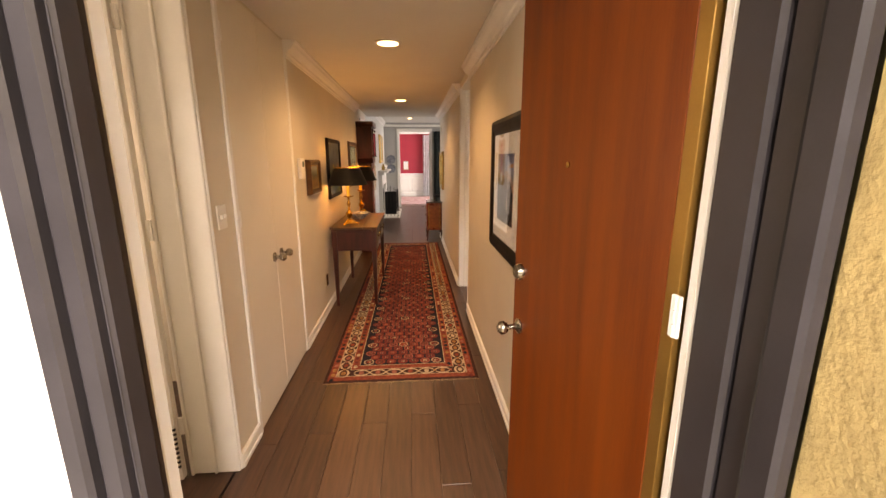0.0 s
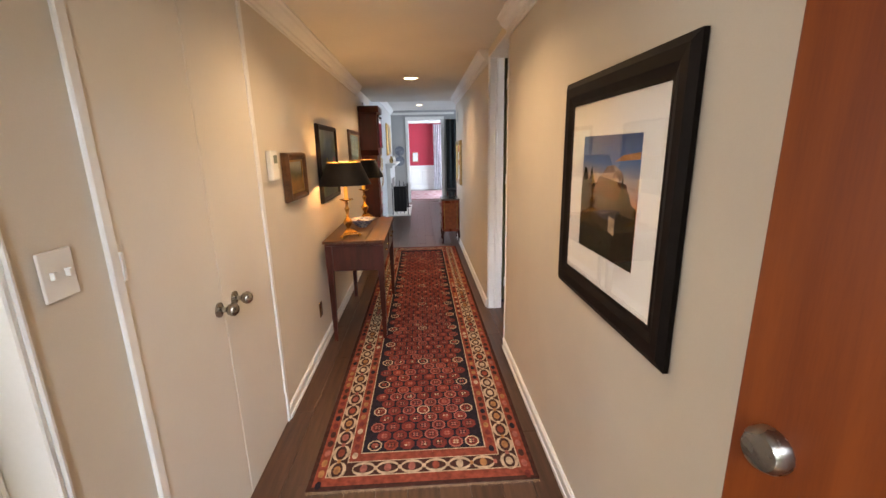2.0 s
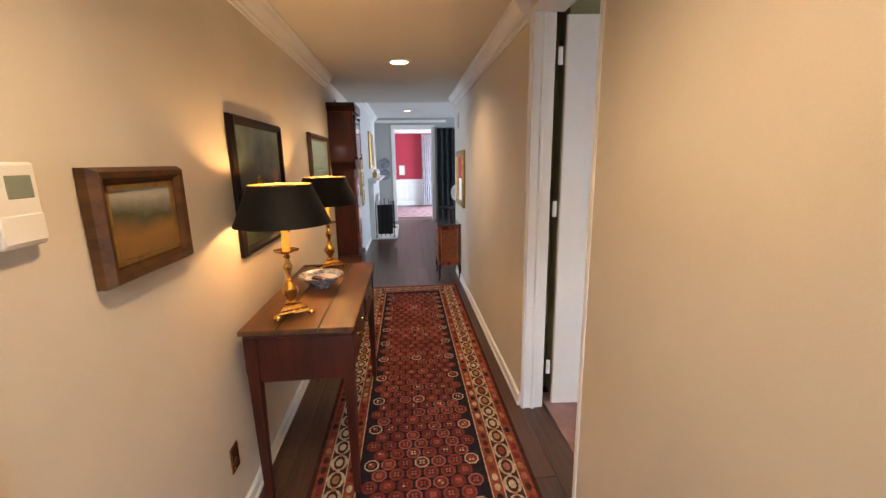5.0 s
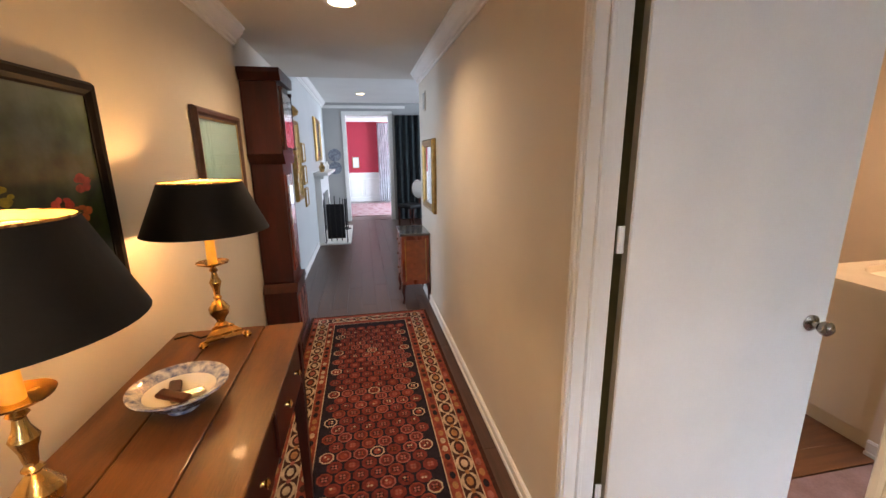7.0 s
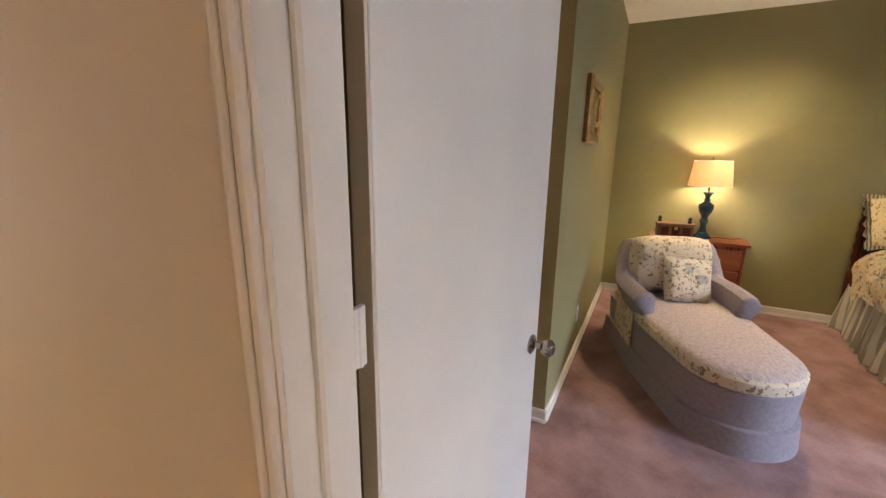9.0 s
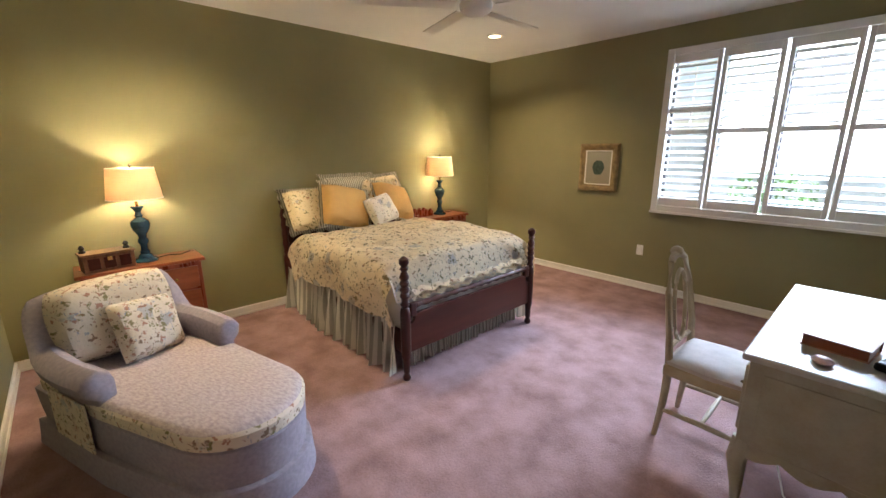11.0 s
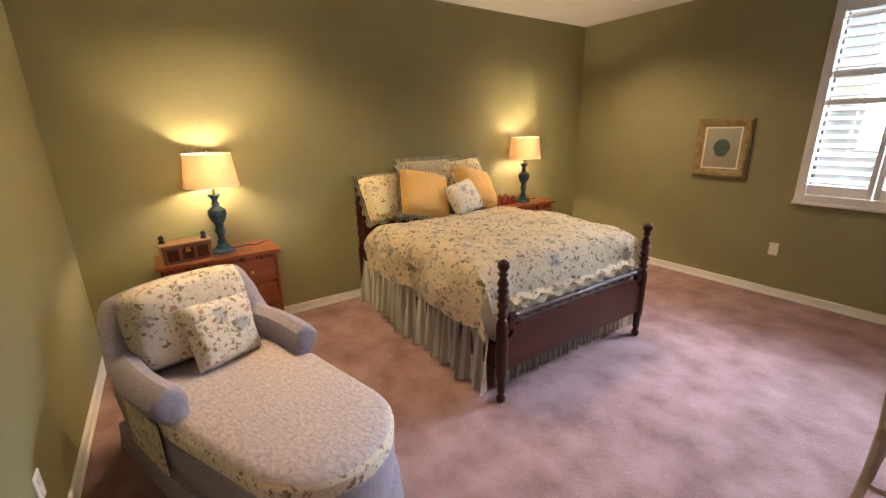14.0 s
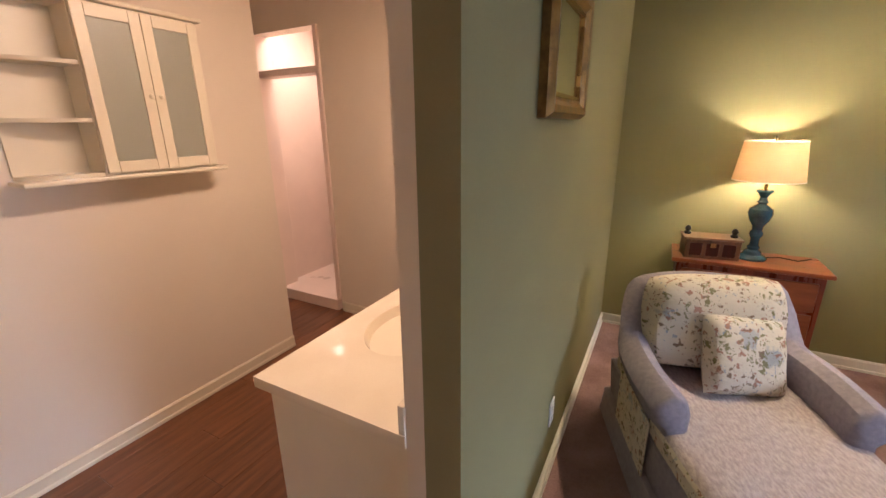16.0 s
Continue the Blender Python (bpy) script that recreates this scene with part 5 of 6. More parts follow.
part("side_panel", gathered(-0.92, -0.71, 0.92, -0.71, 0.02, 0.42, 17, 0.05), skirt_cloth, skirt, smooth=True)
part("foot_panel", gathered(-0.86, -0.64, -0.86, 0.64, 0.02, 0.30, 18, -0.02), stripes("ticking_foot", (0.62, 0.60, 0.52), (0.30, 0.29, 0.24), 52, 1), skirt, smooth=True)

gold_velvet = mat("gold_velvet", (0.60, 0.36, 0.12), 0.8, vary=0.12, scale=5, bump=0.3, fine=250)
pillow_cloth = floral("pillow_cotton", (0.68, 0.58, 0.38), 22.0, 0.42)
tick_small = stripes("ticking_small", (0.60, 0.55, 0.42), (0.24, 0.22, 0.15), 44, 0)
def cushion(name, w, h, t, material, label, m, flange=None, seed=0, rounded=0.05):
    d = thing(name, m, label, "pillow")
    bm, n = bmesh.new(), 14
    layers = []
    for side in (1, -1):
        layer = []
        for i in range(n + 1):
            row = []
            for j in range(n + 1):
                a, b = -1 + 2 * i / n, -1 + 2 * j / n
                f = max(0, (1 - a ** 4) * (1 - b ** 4)) ** 0.42
                pull = 1 - 0.06 * (1 - abs(a)) * abs(b) - 0.06 * (1 - abs(b)) * abs(a) - rounded * (a * b) ** 2
                wob = 0.008 * noise.noise(Vector((a * 2 + seed, b * 2, side)))
                row.append(bm.verts.new((a * w / 2 * pull, side * (t / 2 * f + wob * f), b * h / 2 * pull)))
            layer.append(row)
        for i in range(n):
            for j in range(n):
                bm.faces.new((layer[i][j], layer[i + 1][j], layer[i + 1][j + 1], layer[i][j + 1]))
        layers.append(layer)
    bmesh.ops.remove_doubles(bm, verts=bm.verts, dist=0.0015)
    part("cover", bm, material, d, smooth=True)
    if flange:
        bm = bmesh.new()
        ring = []
        per = [(-1 + 2 * k / 20, -1) for k in range(20)] + [(1, -1 + 2 * k / 20) for k in range(20)] + [(1 - 2 * k / 20, 1) for k in range(20)] + [(-1, 1 - 2 * k / 20) for k in range(20)]
        for k, (a, b) in enumerate(per):
            wv = 0.014 * math.sin(k * 1.7) + 0.006 * math.sin(k * 0.6 + seed)
            ring.append((bm.verts.new((a * w / 2 * 0.95, 0.0, b * h / 2 * 0.95)), bm.verts.new((a * (w / 2 + 0.026 + wv * 0.5), wv, b * (h / 2 + 0.026 + 0.5 * wv)))))
        for k in range(len(ring)):
            a, b = ring[k], ring[(k + 1) % len(ring)]
            bm.faces.new((a[0], b[0], b[1], a[1]))
        bmesh.ops.solidify(bm, geom=bm.faces[:], thickness=0.004)
        part("ruffle", bm, flange, d, "striped ruffled edge", smooth=True)
    return d
# rz = -90 turns the cushion's face towards the foot of the bed
cushion("pillow", 0.62, 0.44, 0.22, pillow_cloth, "floral pillow with striped ruffle against the headboard", pose(4.99, 2.92, 0.985, 0, 0, -92) @ pose(0, 0, 0, -36), tick_small, 1)
cushion("pillow", 0.60, 0.46, 0.20, pillow_cloth, "floral pillow with striped ruffle against the headboard", pose(5.04, 2.14, 1.045, 0, 0, -87) @ pose(0, 0, 0, -24, -4), tick_small, 2)
cushion("pillow", 0.60, 0.46, 0.16, tick_small, "striped pillow with ruffled edge leaning on the headboard", pose(5.06, 2.50, 1.06, 0, 0, -88) @ pose(0, 0, 0, -14), tick_small, 3)
cushion("pillow", 0.48, 0.45, 0.21, gold_velvet, "plain golden yellow square pillow on the bed", pose(4.80, 2.72, 1.005, 0, 0, -99) @ pose(0, 0, 0, -35, 13), tick_small, 4)
cushion("pillow", 0.48, 0.43, 0.20, gold_velvet, "plain golden yellow square pillow on the bed", pose(4.84, 2.12, 1.00, 0, 0, -84) @ pose(0, 0, 0, -38, 14), tick_small, 5)
cushion("pillow", 0.34, 0.30, 0.13, floral("small_pillow_cotton", (0.70, 0.65, 0.54), 26.0, 0.38), "small floral scatter pillow on the bed", pose(4.62, 2.42, 0.97, 0, 0, -80) @ pose(0, 0, 0, -30, -10), None, 6)

# ---- nightstands and lamps ----
def nightstand(y, z):
    d = thing("nightstand", pose(5.06, y, 0), "cherry wood nightstand with drawers and moulded top", "nightstand", "pair of nightstands")
    part("top", boxed(-0.19, 0.18, -0.40, 0.40, z - 0.025, z, bevel=0.006), M["cherry"], d)
    part("body", boxed(-0.165, 0.175, -0.37, 0.37, 0.06, z - 0.025, bevel=0.004), M["mahogany"], d)
    part("plinth", boxed(-0.175, 0.175, -0.38, 0.38, 0.0, 0.06, bevel=0.004), M["mahogany"], d)
    for k in range(3):
        dr = part("drawer", boxed(-0.178, -0.163, -0.34, 0.34, 0.09 + k * 0.195, 0.265 + k * 0.195, bevel=0.004), M["cherry"], d)
        for s in (-0.18, 0.18):
            part("knob", lathe([(0.006, 0), (0.006, 0.01), (0.014, 0.018), (0.001, 0.026)], 12), M["brass"], dr, smooth=True, at=pose(-0.178, s, 0.178 + k * 0.195, 0, -90))
    return d
nightstand(4.37, 0.716)
nightstand(1.30, 0.740)
blue_glaze = mat("blue_glaze", (0.035, 0.10, 0.15), 0.22, second=(0.015, 0.045, 0.075), scale=14, coat=0.4)
cream_shade = bpy.data.materials.new("cream_shade")
cream_shade.use_nodes = True
_n, _l = cream_shade.node_tree.nodes, cream_shade.node_tree.links
_d, _t, _m = _n.new("ShaderNodeBsdfDiffuse"), _n.new("ShaderNodeBsdfTranslucent"), _n.new("ShaderNodeMixShader")
_d.inputs[0].default_value, _t.inputs[0].default_value = (0.72, 0.55, 0.38, 1), (0.60, 0.33, 0.15, 1)
_m.inputs[0].default_value = 0.06
_l.new(_d.outputs[0], _m.inputs[1])
_l.new(_t.outputs[0], _m.inputs[2])
_l.new(_m.outputs[0], _n["Material Output"].inputs[0])
def table_lamp(y, z):
    d = thing("table_lamp", pose(5.06, y, z + 0.001), "turned blue table lamp with a cream drum shade, lit", "lamp", "pair of bedside lamps")
    part("base", lathe([(0.001, 0), (0.078, 0), (0.080, 0.012), (0.070, 0.022), (0.050, 0.030), (0.044, 0.05)], 28), blue_glaze, d, smooth=True)
    part("body", lathe([(0.044, 0.05), (0.030, 0.06), (0.034, 0.075), (0.024, 0.09), (0.024, 0.13), (0.036, 0.155), (0.034, 0.17), (0.026, 0.185), (0.030, 0.21), (0.052, 0.245), (0.064, 0.285), (0.060, 0.315), (0.034, 0.335), (0.020, 0.345), (0.030, 0.358), (0.022, 0.366), (0.018, 0.385), (0.030, 0.405), (0.044, 0.42), (0.040, 0.43)], 28), blue_glaze, d, smooth=True)
    part("neck", lathe([(0.010, 0.43), (0.010, 0.47), (0.018, 0.48), (0.018, 0.50)], 14), M["brass"], d)
    part("bulb", lathe([(0.001, 0.50), (0.016, 0.506), (0.028, 0.53), (0.022, 0.555), (0.001, 0.57)], 14), M["bulb_glow"], d, smooth=True)
    sh = part("shade", lathe([(0.178, 0.485), (0.150, 0.712)], 40, cap=False), cream_shade, d, "glowing cream fabric drum shade", smooth=True)
    for r, zz in ((0.1785, 0.485), (0.1503, 0.708)):
        part("trim_band", lathe([(r, zz), (r + 0.001, zz), (r + 0.0008, zz + 0.006), (r, zz + 0.006)], 40, cap=False), M["mat_board"], sh)
    part("finial", lathe([(0.004, 0.70), (0.004, 0.72), (0.010, 0.728), (0.008, 0.738), (0.001, 0.742)], 12), M["pewter"], d, smooth=True)
    for k in range(3):
        a = radians(120 * k)
        part("spider_arm", tube([(0, 0, 0.705), (0.15 * math.cos(a), 0.15 * math.sin(a), 0.705)], 0.002, 6), M["brass"], d)
    lamp("bedside_bulb", "POINT", pose(5.06, y, z + 0.592), 32, (1.0, 0.79, 0.50), 0.018)
table_lamp(4.335, 0.716)
table_lamp(1.24, 0.740)
for y, z in ((4.335, 0.716), (1.24, 0.740)):
    solid("lamp_cord", tube([(5.10, y - 0.07, z + 0.004), (5.14, y - 0.16, z + 0.004), (5.10, y - 0.24, z + 0.004), (5.18, y - 0.32, z + 0.004)], 0.0035, 6), M["black"], "thin dark lamp cord lying on the nightstand", "cord")
box_wood = mat("box_wood", (0.16, 0.075, 0.035), 0.4, second=(0.08, 0.035, 0.018), scale=10, stretch=(1, 4, 1))
kb = thing("keepsake_box", pose(5.0, 4.57, 0.717, 0, 0, 8), "carved brown wooden box with small figurines on its lid", "box")
part("body", boxed(-0.075, 0.075, -0.15, 0.15, 0, 0.12, bevel=0.004), box_wood, kb)
part("lid", boxed(-0.083, 0.083, -0.158, 0.158, 0.12, 0.134, bevel=0.003), mat("box_lid", (0.20, 0.11, 0.06), 0.4, vary=0.3), kb)
for k in (-1, 0, 1):
    part("inset", boxed(-0.079, -0.074, k * 0.09 - 0.034, k * 0.09 + 0.034, 0.02, 0.10, bevel=0.002), M["dark_wood"], kb)
part("catch", boxed(-0.086, -0.078, -0.015, 0.015, 0.075, 0.105, bevel=0.002), M["brass"], kb)
for y in (-0.12, 0.13):
    solid("figurine", lathe([(0.02, 0), (0.022, 0.01), (0.012, 0.02), (0.020, 0.034), (0.012, 0.05), (0.001, 0.056)], 10), M["iron"], "tiny dark figurine on the wooden box", "ornament", smooth=True, at=pose(5.0 - 0.1392 * y * 0, 4.57 + y, 0.8525))
tray = thing("letter_tray", pose(5.10, 1.50, 0.741), "small scalloped red-brown wooden tray on the nightstand", "tray")
part("floor_board", boxed(-0.07, 0.07, -0.11, 0.11, 0, 0.012, bevel=0.003), M["mahogany"], tray)
sc = [(-0.11, 0.0), (0.11, 0.0)] + [(0.11 - 0.22 * k / 24, 0.055 + 0.035 * abs(math.sin(math.pi * k / 8))) for k in range(25)]
for x in (-0.07, 0.06):
    part("scalloped_side", extrude(sc, 0.01, m=Matrix.Rotation(radians(90), 4, "Z")), M["mahogany"], tray, at=pose(x, 0, 0.005))

# ---- chaise longue ----
lilac = mat("lilac_weave", (0.36, 0.325, 0.37), 0.95, second=(0.29, 0.26, 0.305), scale=50, bump=0.6, fine=500, spec=0.1)
throw_mat = mat("chenille", (0.60, 0.53, 0.53), 0.95, second=(0.40, 0.335, 0.35), scale=42, bump=1.0, fine=120, spec=0.1, stretch=(1, 2.2, 1))
chaise_floral = floral("chaise_cotton", (0.66, 0.59, 0.48), 21.0, 0.44, ((0.16, 0.15, 0.05), (0.34, 0.15, 0.10), (0.22, 0.28, 0.36), (0.17, 0.10, 0.06)))
chaise = thing("chaise_longue", pose(4.25, 4.68, 0, 0, 0, 200.5), "lilac upholstered chaise longue with floral cushions and skirt", "chaise longue")
def tongue(length, half, start=0.0, n=18, taper=0.86):
    """Outline of a seat with a rounded foot, from the back round to the back."""
    pts = [(start, -half), (length * 0.45, -half)]
    for i in range(n + 1):
        a = -math.pi / 2 + math.pi * i / n
        pts.append((length - half * taper * 1.05 + half * taper * 1.05 * math.cos(a) * 1.0, half * taper * math.sin(a)))
    return pts + [(length * 0.45, half), (start, half)]
def slab(outline, levels, smooth=True):
    """A stack of outlines: levels of (z, inset)."""
    bm = bmesh.new()
    cx = sum(p[0] for p in outline) / len(outline)
    ln = max(p[0] for p in outline)
    hw = max(p[1] for p in outline)
    rings = []
    for z, inset in levels:
        rings.append([bm.verts.new(((p[0] - ln / 2) * (1 - 2 * inset / ln) + ln / 2, p[1] * (1 - inset / hw), z)) for p in outline])
    n = len(outline)
    for a, b in zip(rings, rings[1:]):
        for i in range(n):
            bm.faces.new((a[i], a[(i + 1) % n], b[(i + 1) % n], b[i]))
    bm.faces.new(rings[0][::-1])
    bm.faces.new(rings[-1])
    return bm
body_outline = tongue(1.48, 0.355, 0.02)
part("base", slab(body_outline, ((0.03, 0.03), (0.12, 0.015), (0.26, 0.004), (0.34, 0.0), (0.35, 0.012))), lilac, chaise, smooth=True)
part("skirt", slab(tongue(1.495, 0.366, 0.0), ((0.005, -0.012), (0.06, -0.006), (0.15, 0.0), (0.155, 0.008))), lilac, chaise, smooth=True)
part("seat_cushion", slab(tongue(1.48, 0.352, 0.12), ((0.345, 0.015), (0.355, 0.0), (0.41, -0.004), (0.425, 0.008))), chaise_floral, chaise, "floral cushion side", smooth=True)
throw = slab(tongue(1.465, 0.342, 0.14), ((0.424, -0.005), (0.436, 0.006), (0.444, 0.03), (0.450, 0.12)))
part("seat_throw", throw, throw_mat, chaise, "textured pale lilac seat cover", smooth=True)
# back: a curved padded wall, arms sweeping down
bm = bmesh.new()
prof = []
N = 40
rings = []
for i in range(N + 1):
    s = -1 + 2 * i / N
    ang = s * 2.15
    a = abs(s)
    if a < 0.52:
        ang = s / 0.52 * math.pi / 2
        cx, cy = 0.20 - 0.16 * math.cos(ang), 0.31 * math.sin(ang)
        out = Vector((-math.cos(ang), math.sin(ang), 0))
    else:
        q = (a - 0.52) / 0.48
        cx, cy = 0.20 + 0.47 * q, math.copysign(0.31 + 0.02 * math.sin(q * 3), s)
        out = Vector((0, math.copysign(1, s), 0))
    top = 0.835 - 0.235 * min(1, max(0, a - 0.36) / 0.20) ** 1.3 - 0.03 * max(0, a - 0.7)
    th = 0.055 if a < 0.5 else 0.05
    p = Vector((cx, cy, 0))
    back = [(-th, 0.30), (-th, top - 0.05), (-th * 0.6, top - 0.012), (0, top), (th * 0.8, top - 0.012), (th * 1.25, top - 0.05), (th * 0.9, top - 0.12), (th * 0.55, 0.30), (th * 0.3, 0.10)]
    arm = [(-0.045, 0.30), (-0.055, top - 0.075), (-0.038, top - 0.024), (0.008, top), (0.058, top - 0.016), (0.088, top - 0.060), (0.076, top - 0.108), (0.034, top - 0.140), (0.020, 0.10)]
    w = min(1, max(0, (a - 0.42) / 0.14))
    sec = [(p[0] * (1 - w) + q[0] * w, p[1] * (1 - w) + q[1] * w) for p, q in zip(back, arm)]
    lean = 0.10 * max(0, 1 - a / 0.5)
    rings.append([bm.verts.new(p + out * (o + lean * max(0, zz - 0.4)) + Vector((0, 0, zz))) for o, zz in sec])
for a, b in zip(rings, rings[1:]):
    for i in range(len(a)):
        j = (i + 1) % len(a)
        bm.faces.new((a[i], a[j], b[j], b[i]))
for end in (0, -1):
    base = rings[end]
    mid = sum((v.co for v in base), Vector()) / len(base)
    prev = base
    for sc, dx in ((0.93, 0.014), (0.75, 0.024), (0.4, 0.029)):
        ring2 = [bm.verts.new(Vector((mid.x + dx, mid.y + (v.co.y - mid.y) * sc, mid.z + (v.co.z - mid.z) * (0.5 + sc / 2)))) for v in base]
        for i in range(len(base)):
            j = (i + 1) % len(base)
            bm.faces.new((prev[i], prev[j], ring2[j], ring2[i]))
        prev = ring2
    bm.faces.new(prev)
part("backrest", bm, lilac, chaise, "lilac curved back and arms", smooth=True)
for s in (-1, 1):

    part("side_panel", boxed(0.25, 0.62, s * 0.372 - 0.004, s * 0.372 + 0.004, 0.16, 0.42, bevel=0.003), chaise_floral, chaise, "floral side panel")
cf = pose(4.25, 4.68, 0, 0, 0, 200.5)
cushion("back_cushion", 0.64, 0.46, 0.24, chaise_floral, "plump floral back cushion on the chaise", cf @ pose(0.20, 0, 0.665, 0, 0, 90) @ pose(0, 0, 0, -14), None, 8, 0.16)
cushion("scatter_cushion", 0.36, 0.34, 0.13, chaise_floral, "small square floral cushion on the chaise", cf @ pose(0.37, 0.06, 0.595, 0, 0, 98) @ pose(0, 0, 0, -24, 6), None, 9)

# ---- desk and chair ----
putty = mat("putty_paint", (0.40, 0.37, 0.29), 0.5, second=(0.31, 0.27, 0.19), scale=7, bump=0.15, fine=90)
desk = thing("writing_desk", pose(1.24, 2.325, 0), "painted grey-green writing desk with shaped legs against the wall", "desk")
DX, DY, DZ = 0.235, 0.575, 0.80
part("top", boxed(-DX - 0.01, DX + 0.015, -DY - 0.015, DY + 0.015, DZ - 0.028, DZ, bevel=0.008), mat("desk_top", (0.50, 0.49, 0.44), 0.32, second=(0.43, 0.41, 0.35), scale=5, coat=0.2), desk)
part("body", boxed(-DX, DX - 0.01, -DY, DY, 0.42, DZ - 0.028, bevel=0.004), putty, desk)
wave = [(-DX, 0.42), (-DX, 0.37)] + [(-DX + 0.06 + (2 * DX - 0.13) * k / 20, 0.36 + 0.035 * (1 - abs(math.cos(math.pi * k / 10)))) for k in range(21)] + [(DX - 0.01, 0.37), (DX - 0.01, 0.42)]
part("shaped_apron", extrude(wave, 0.02), putty, desk, at=pose(0, DY - 0.02, 0))
wave2 = [(-DY, 0.42), (-DY, 0.37)] + [(-DY + 0.06 + (2 * DY - 0.12) * k / 24, 0.36 + 0.05 * math.sin(math.pi * k / 24)) for k in range(25)] + [(DY, 0.37), (DY, 0.42)]
part("shaped_apron", extrude(wave2, 0.02, m=Matrix.Rotation(radians(90), 4, "Z")), putty, desk, at=pose(DX - 0.01, 0, 0))
for s in (-0.38, 0, 0.38):
    dr = part("drawer", boxed(DX - 0.011, DX + 0.002, s - 0.17, s + 0.17, 0.46, 0.74, bevel=0.005), putty, desk)
    part("pull", tube([(DX, s - 0.05, 0.6), (DX + 0.03, s, 0.58), (DX, s + 0.05, 0.6)], 0.006, 6), M["pewter"], dr)
part("side_panel", boxed(-DX + 0.05, DX - 0.06, DY - 0.002, DY + 0.004, 0.47, 0.73, bevel=0.003), putty, desk)
for sx in (-1, 1):
    for sy in (-1, 1):
        x, y = sx * (DX - 0.035), sy * (DY - 0.035)
        part("leg", tube([(x, y, 0.42), (x + sx * 0.012, y + sy * 0.012, 0.34), (x, y, 0.20), (x - sx * 0.008, y - sy * 0.008, 0.08), (x + sx * 0.012, y + sy * 0.012, 0.02), (x + sx * 0.016, y + sy * 0.016, 0.0)], [0.040, 0.036, 0.022, 0.015, 0.024, 0.022], 10), putty, desk, smooth=True)
lean = math.degrees(math.atan2(0.09, 0.53))
framed("leaning_picture", pose(1.088, 2.36, 0.800, 0, 0, 90) @ pose(0, 0, 0, -lean) @ pose(0, 0, 0.268), 0.47, 0.535, 0.022, 0.028, mat("driftwood", (0.24, 0.17, 0.10), 0.5, vary=0.3, scale=16), "framed print leaning against the wall on the desk", print_art, mat_w=0.06, glassy=True)
bk = thing("book", pose(1.245, 2.60, 0.801, 0, 0, 80), "thick book with a reddish cover lying on the desk", "book")
part("pages", boxed(-0.075, 0.072, -0.095, 0.095, 0.004, 0.042), M["cherry"], bk)
for z in (0.0, 0.042):
    part("cover", boxed(-0.078, 0.078, -0.10, 0.10, z, z + 0.004), mat("book_cover", (0.36, 0.16, 0.09), 0.35, vary=0.25, scale=14), bk)
part("spine", boxed(-0.080, -0.076, -0.10, 0.10, 0, 0.046, bevel=0.001), M["cherry"], bk)
solid("spectacle_case", boxed(-0.05, 0.05, -0.025, 0.025, 0, 0.032, bevel=0.014, seg=3), M["black_frame"], "small dark case lying on the desk", "case", smooth=True, at=pose(1.115, 2.70, 0.801, 0, 0, 70))
solid("shell", lathe([(0.001, 0), (0.028, 0.002), (0.034, 0.010), (0.024, 0.020), (0.010, 0.024), (0.001, 0.022)], 14), mat("shell_pink", (0.55, 0.36, 0.33), 0.3, vary=0.3, scale=30), "small pinkish shell dish on the desk", "shell", smooth=True, at=pose(1.275, 2.80, 0.801))
solid("cable", tube([(1.36, 2.55, 0.40), (1.35, 2.60, 0.22), (1.30, 2.68, 0.12), (1.22, 2.74, 0.10), (1.14, 2.76, 0.20), (1.10, 2.74, 0.40)], 0.004, 6), M["plastic"], "thin white cable hanging under the desk", "cable", smooth=True)

chair = thing("dining_chair", pose(1.665, 2.335, 0), "painted beige wooden chair with oval back and pale seat", "chair")
chair_paint = mat("chair_paint", (0.42, 0.36, 0.25), 0.45, second=(0.33, 0.26, 0.16), scale=9, bump=0.1)
part("seat_frame", boxed(-0.205, 0.205, -0.20, 0.20, 0.385, 0.445, bevel=0.008), chair_paint, chair)
part("seat", slab([(-0.20, -0.19), (-0.21, 0), (-0.20, 0.19), (0.0, 0.20), (0.19, 0.185), (0.20, 0), (0.19, -0.185), (0.0, -0.20)], ((0.44, 0.0), (0.465, -0.004), (0.485, 0.02), (0.495, 0.07))), mat("seat_cloth", (0.50, 0.47, 0.46), 0.9, vary=0.08, scale=20, bump=0.4, fine=400), chair, "pale lilac upholstered seat", smooth=True)
for s in (-1, 1):
    part("front_leg", tube([(-0.185, s * 0.18, 0.40), (-0.185, s * 0.18, 0.34), (-0.19, s * 0.182, 0.0)], [0.022, 0.020, 0.012], 8), chair_paint, chair)
    part("back_leg", tube([(0.185, s * 0.165, 0.42), (0.19, s * 0.17, 0.22), (0.21, s * 0.18, 0.0)], [0.022, 0.019, 0.014], 8), chair_paint, chair)
    part("back_post", tube([(0.185, s * 0.165, 0.42), (0.20, s * 0.175, 0.60), (0.235, s * 0.16, 0.82), (0.26, s * 0.10, 0.97)], [0.021, 0.018, 0.016, 0.015], 8), chair_paint, chair, smooth=True)
    part("side_stretcher", tube([(-0.19, s * 0.18, 0.17), (0.0, s * 0.178, 0.175), (0.20, s * 0.175, 0.17)], [0.011, 0.015, 0.011], 8), chair_paint, chair, smooth=True)
part("cross_stretcher", tube([(0, -0.178, 0.175), (0, 0, 0.178), (0, 0.178, 0.175)], [0.010, 0.014, 0.010], 8), chair_paint, chair, smooth=True)
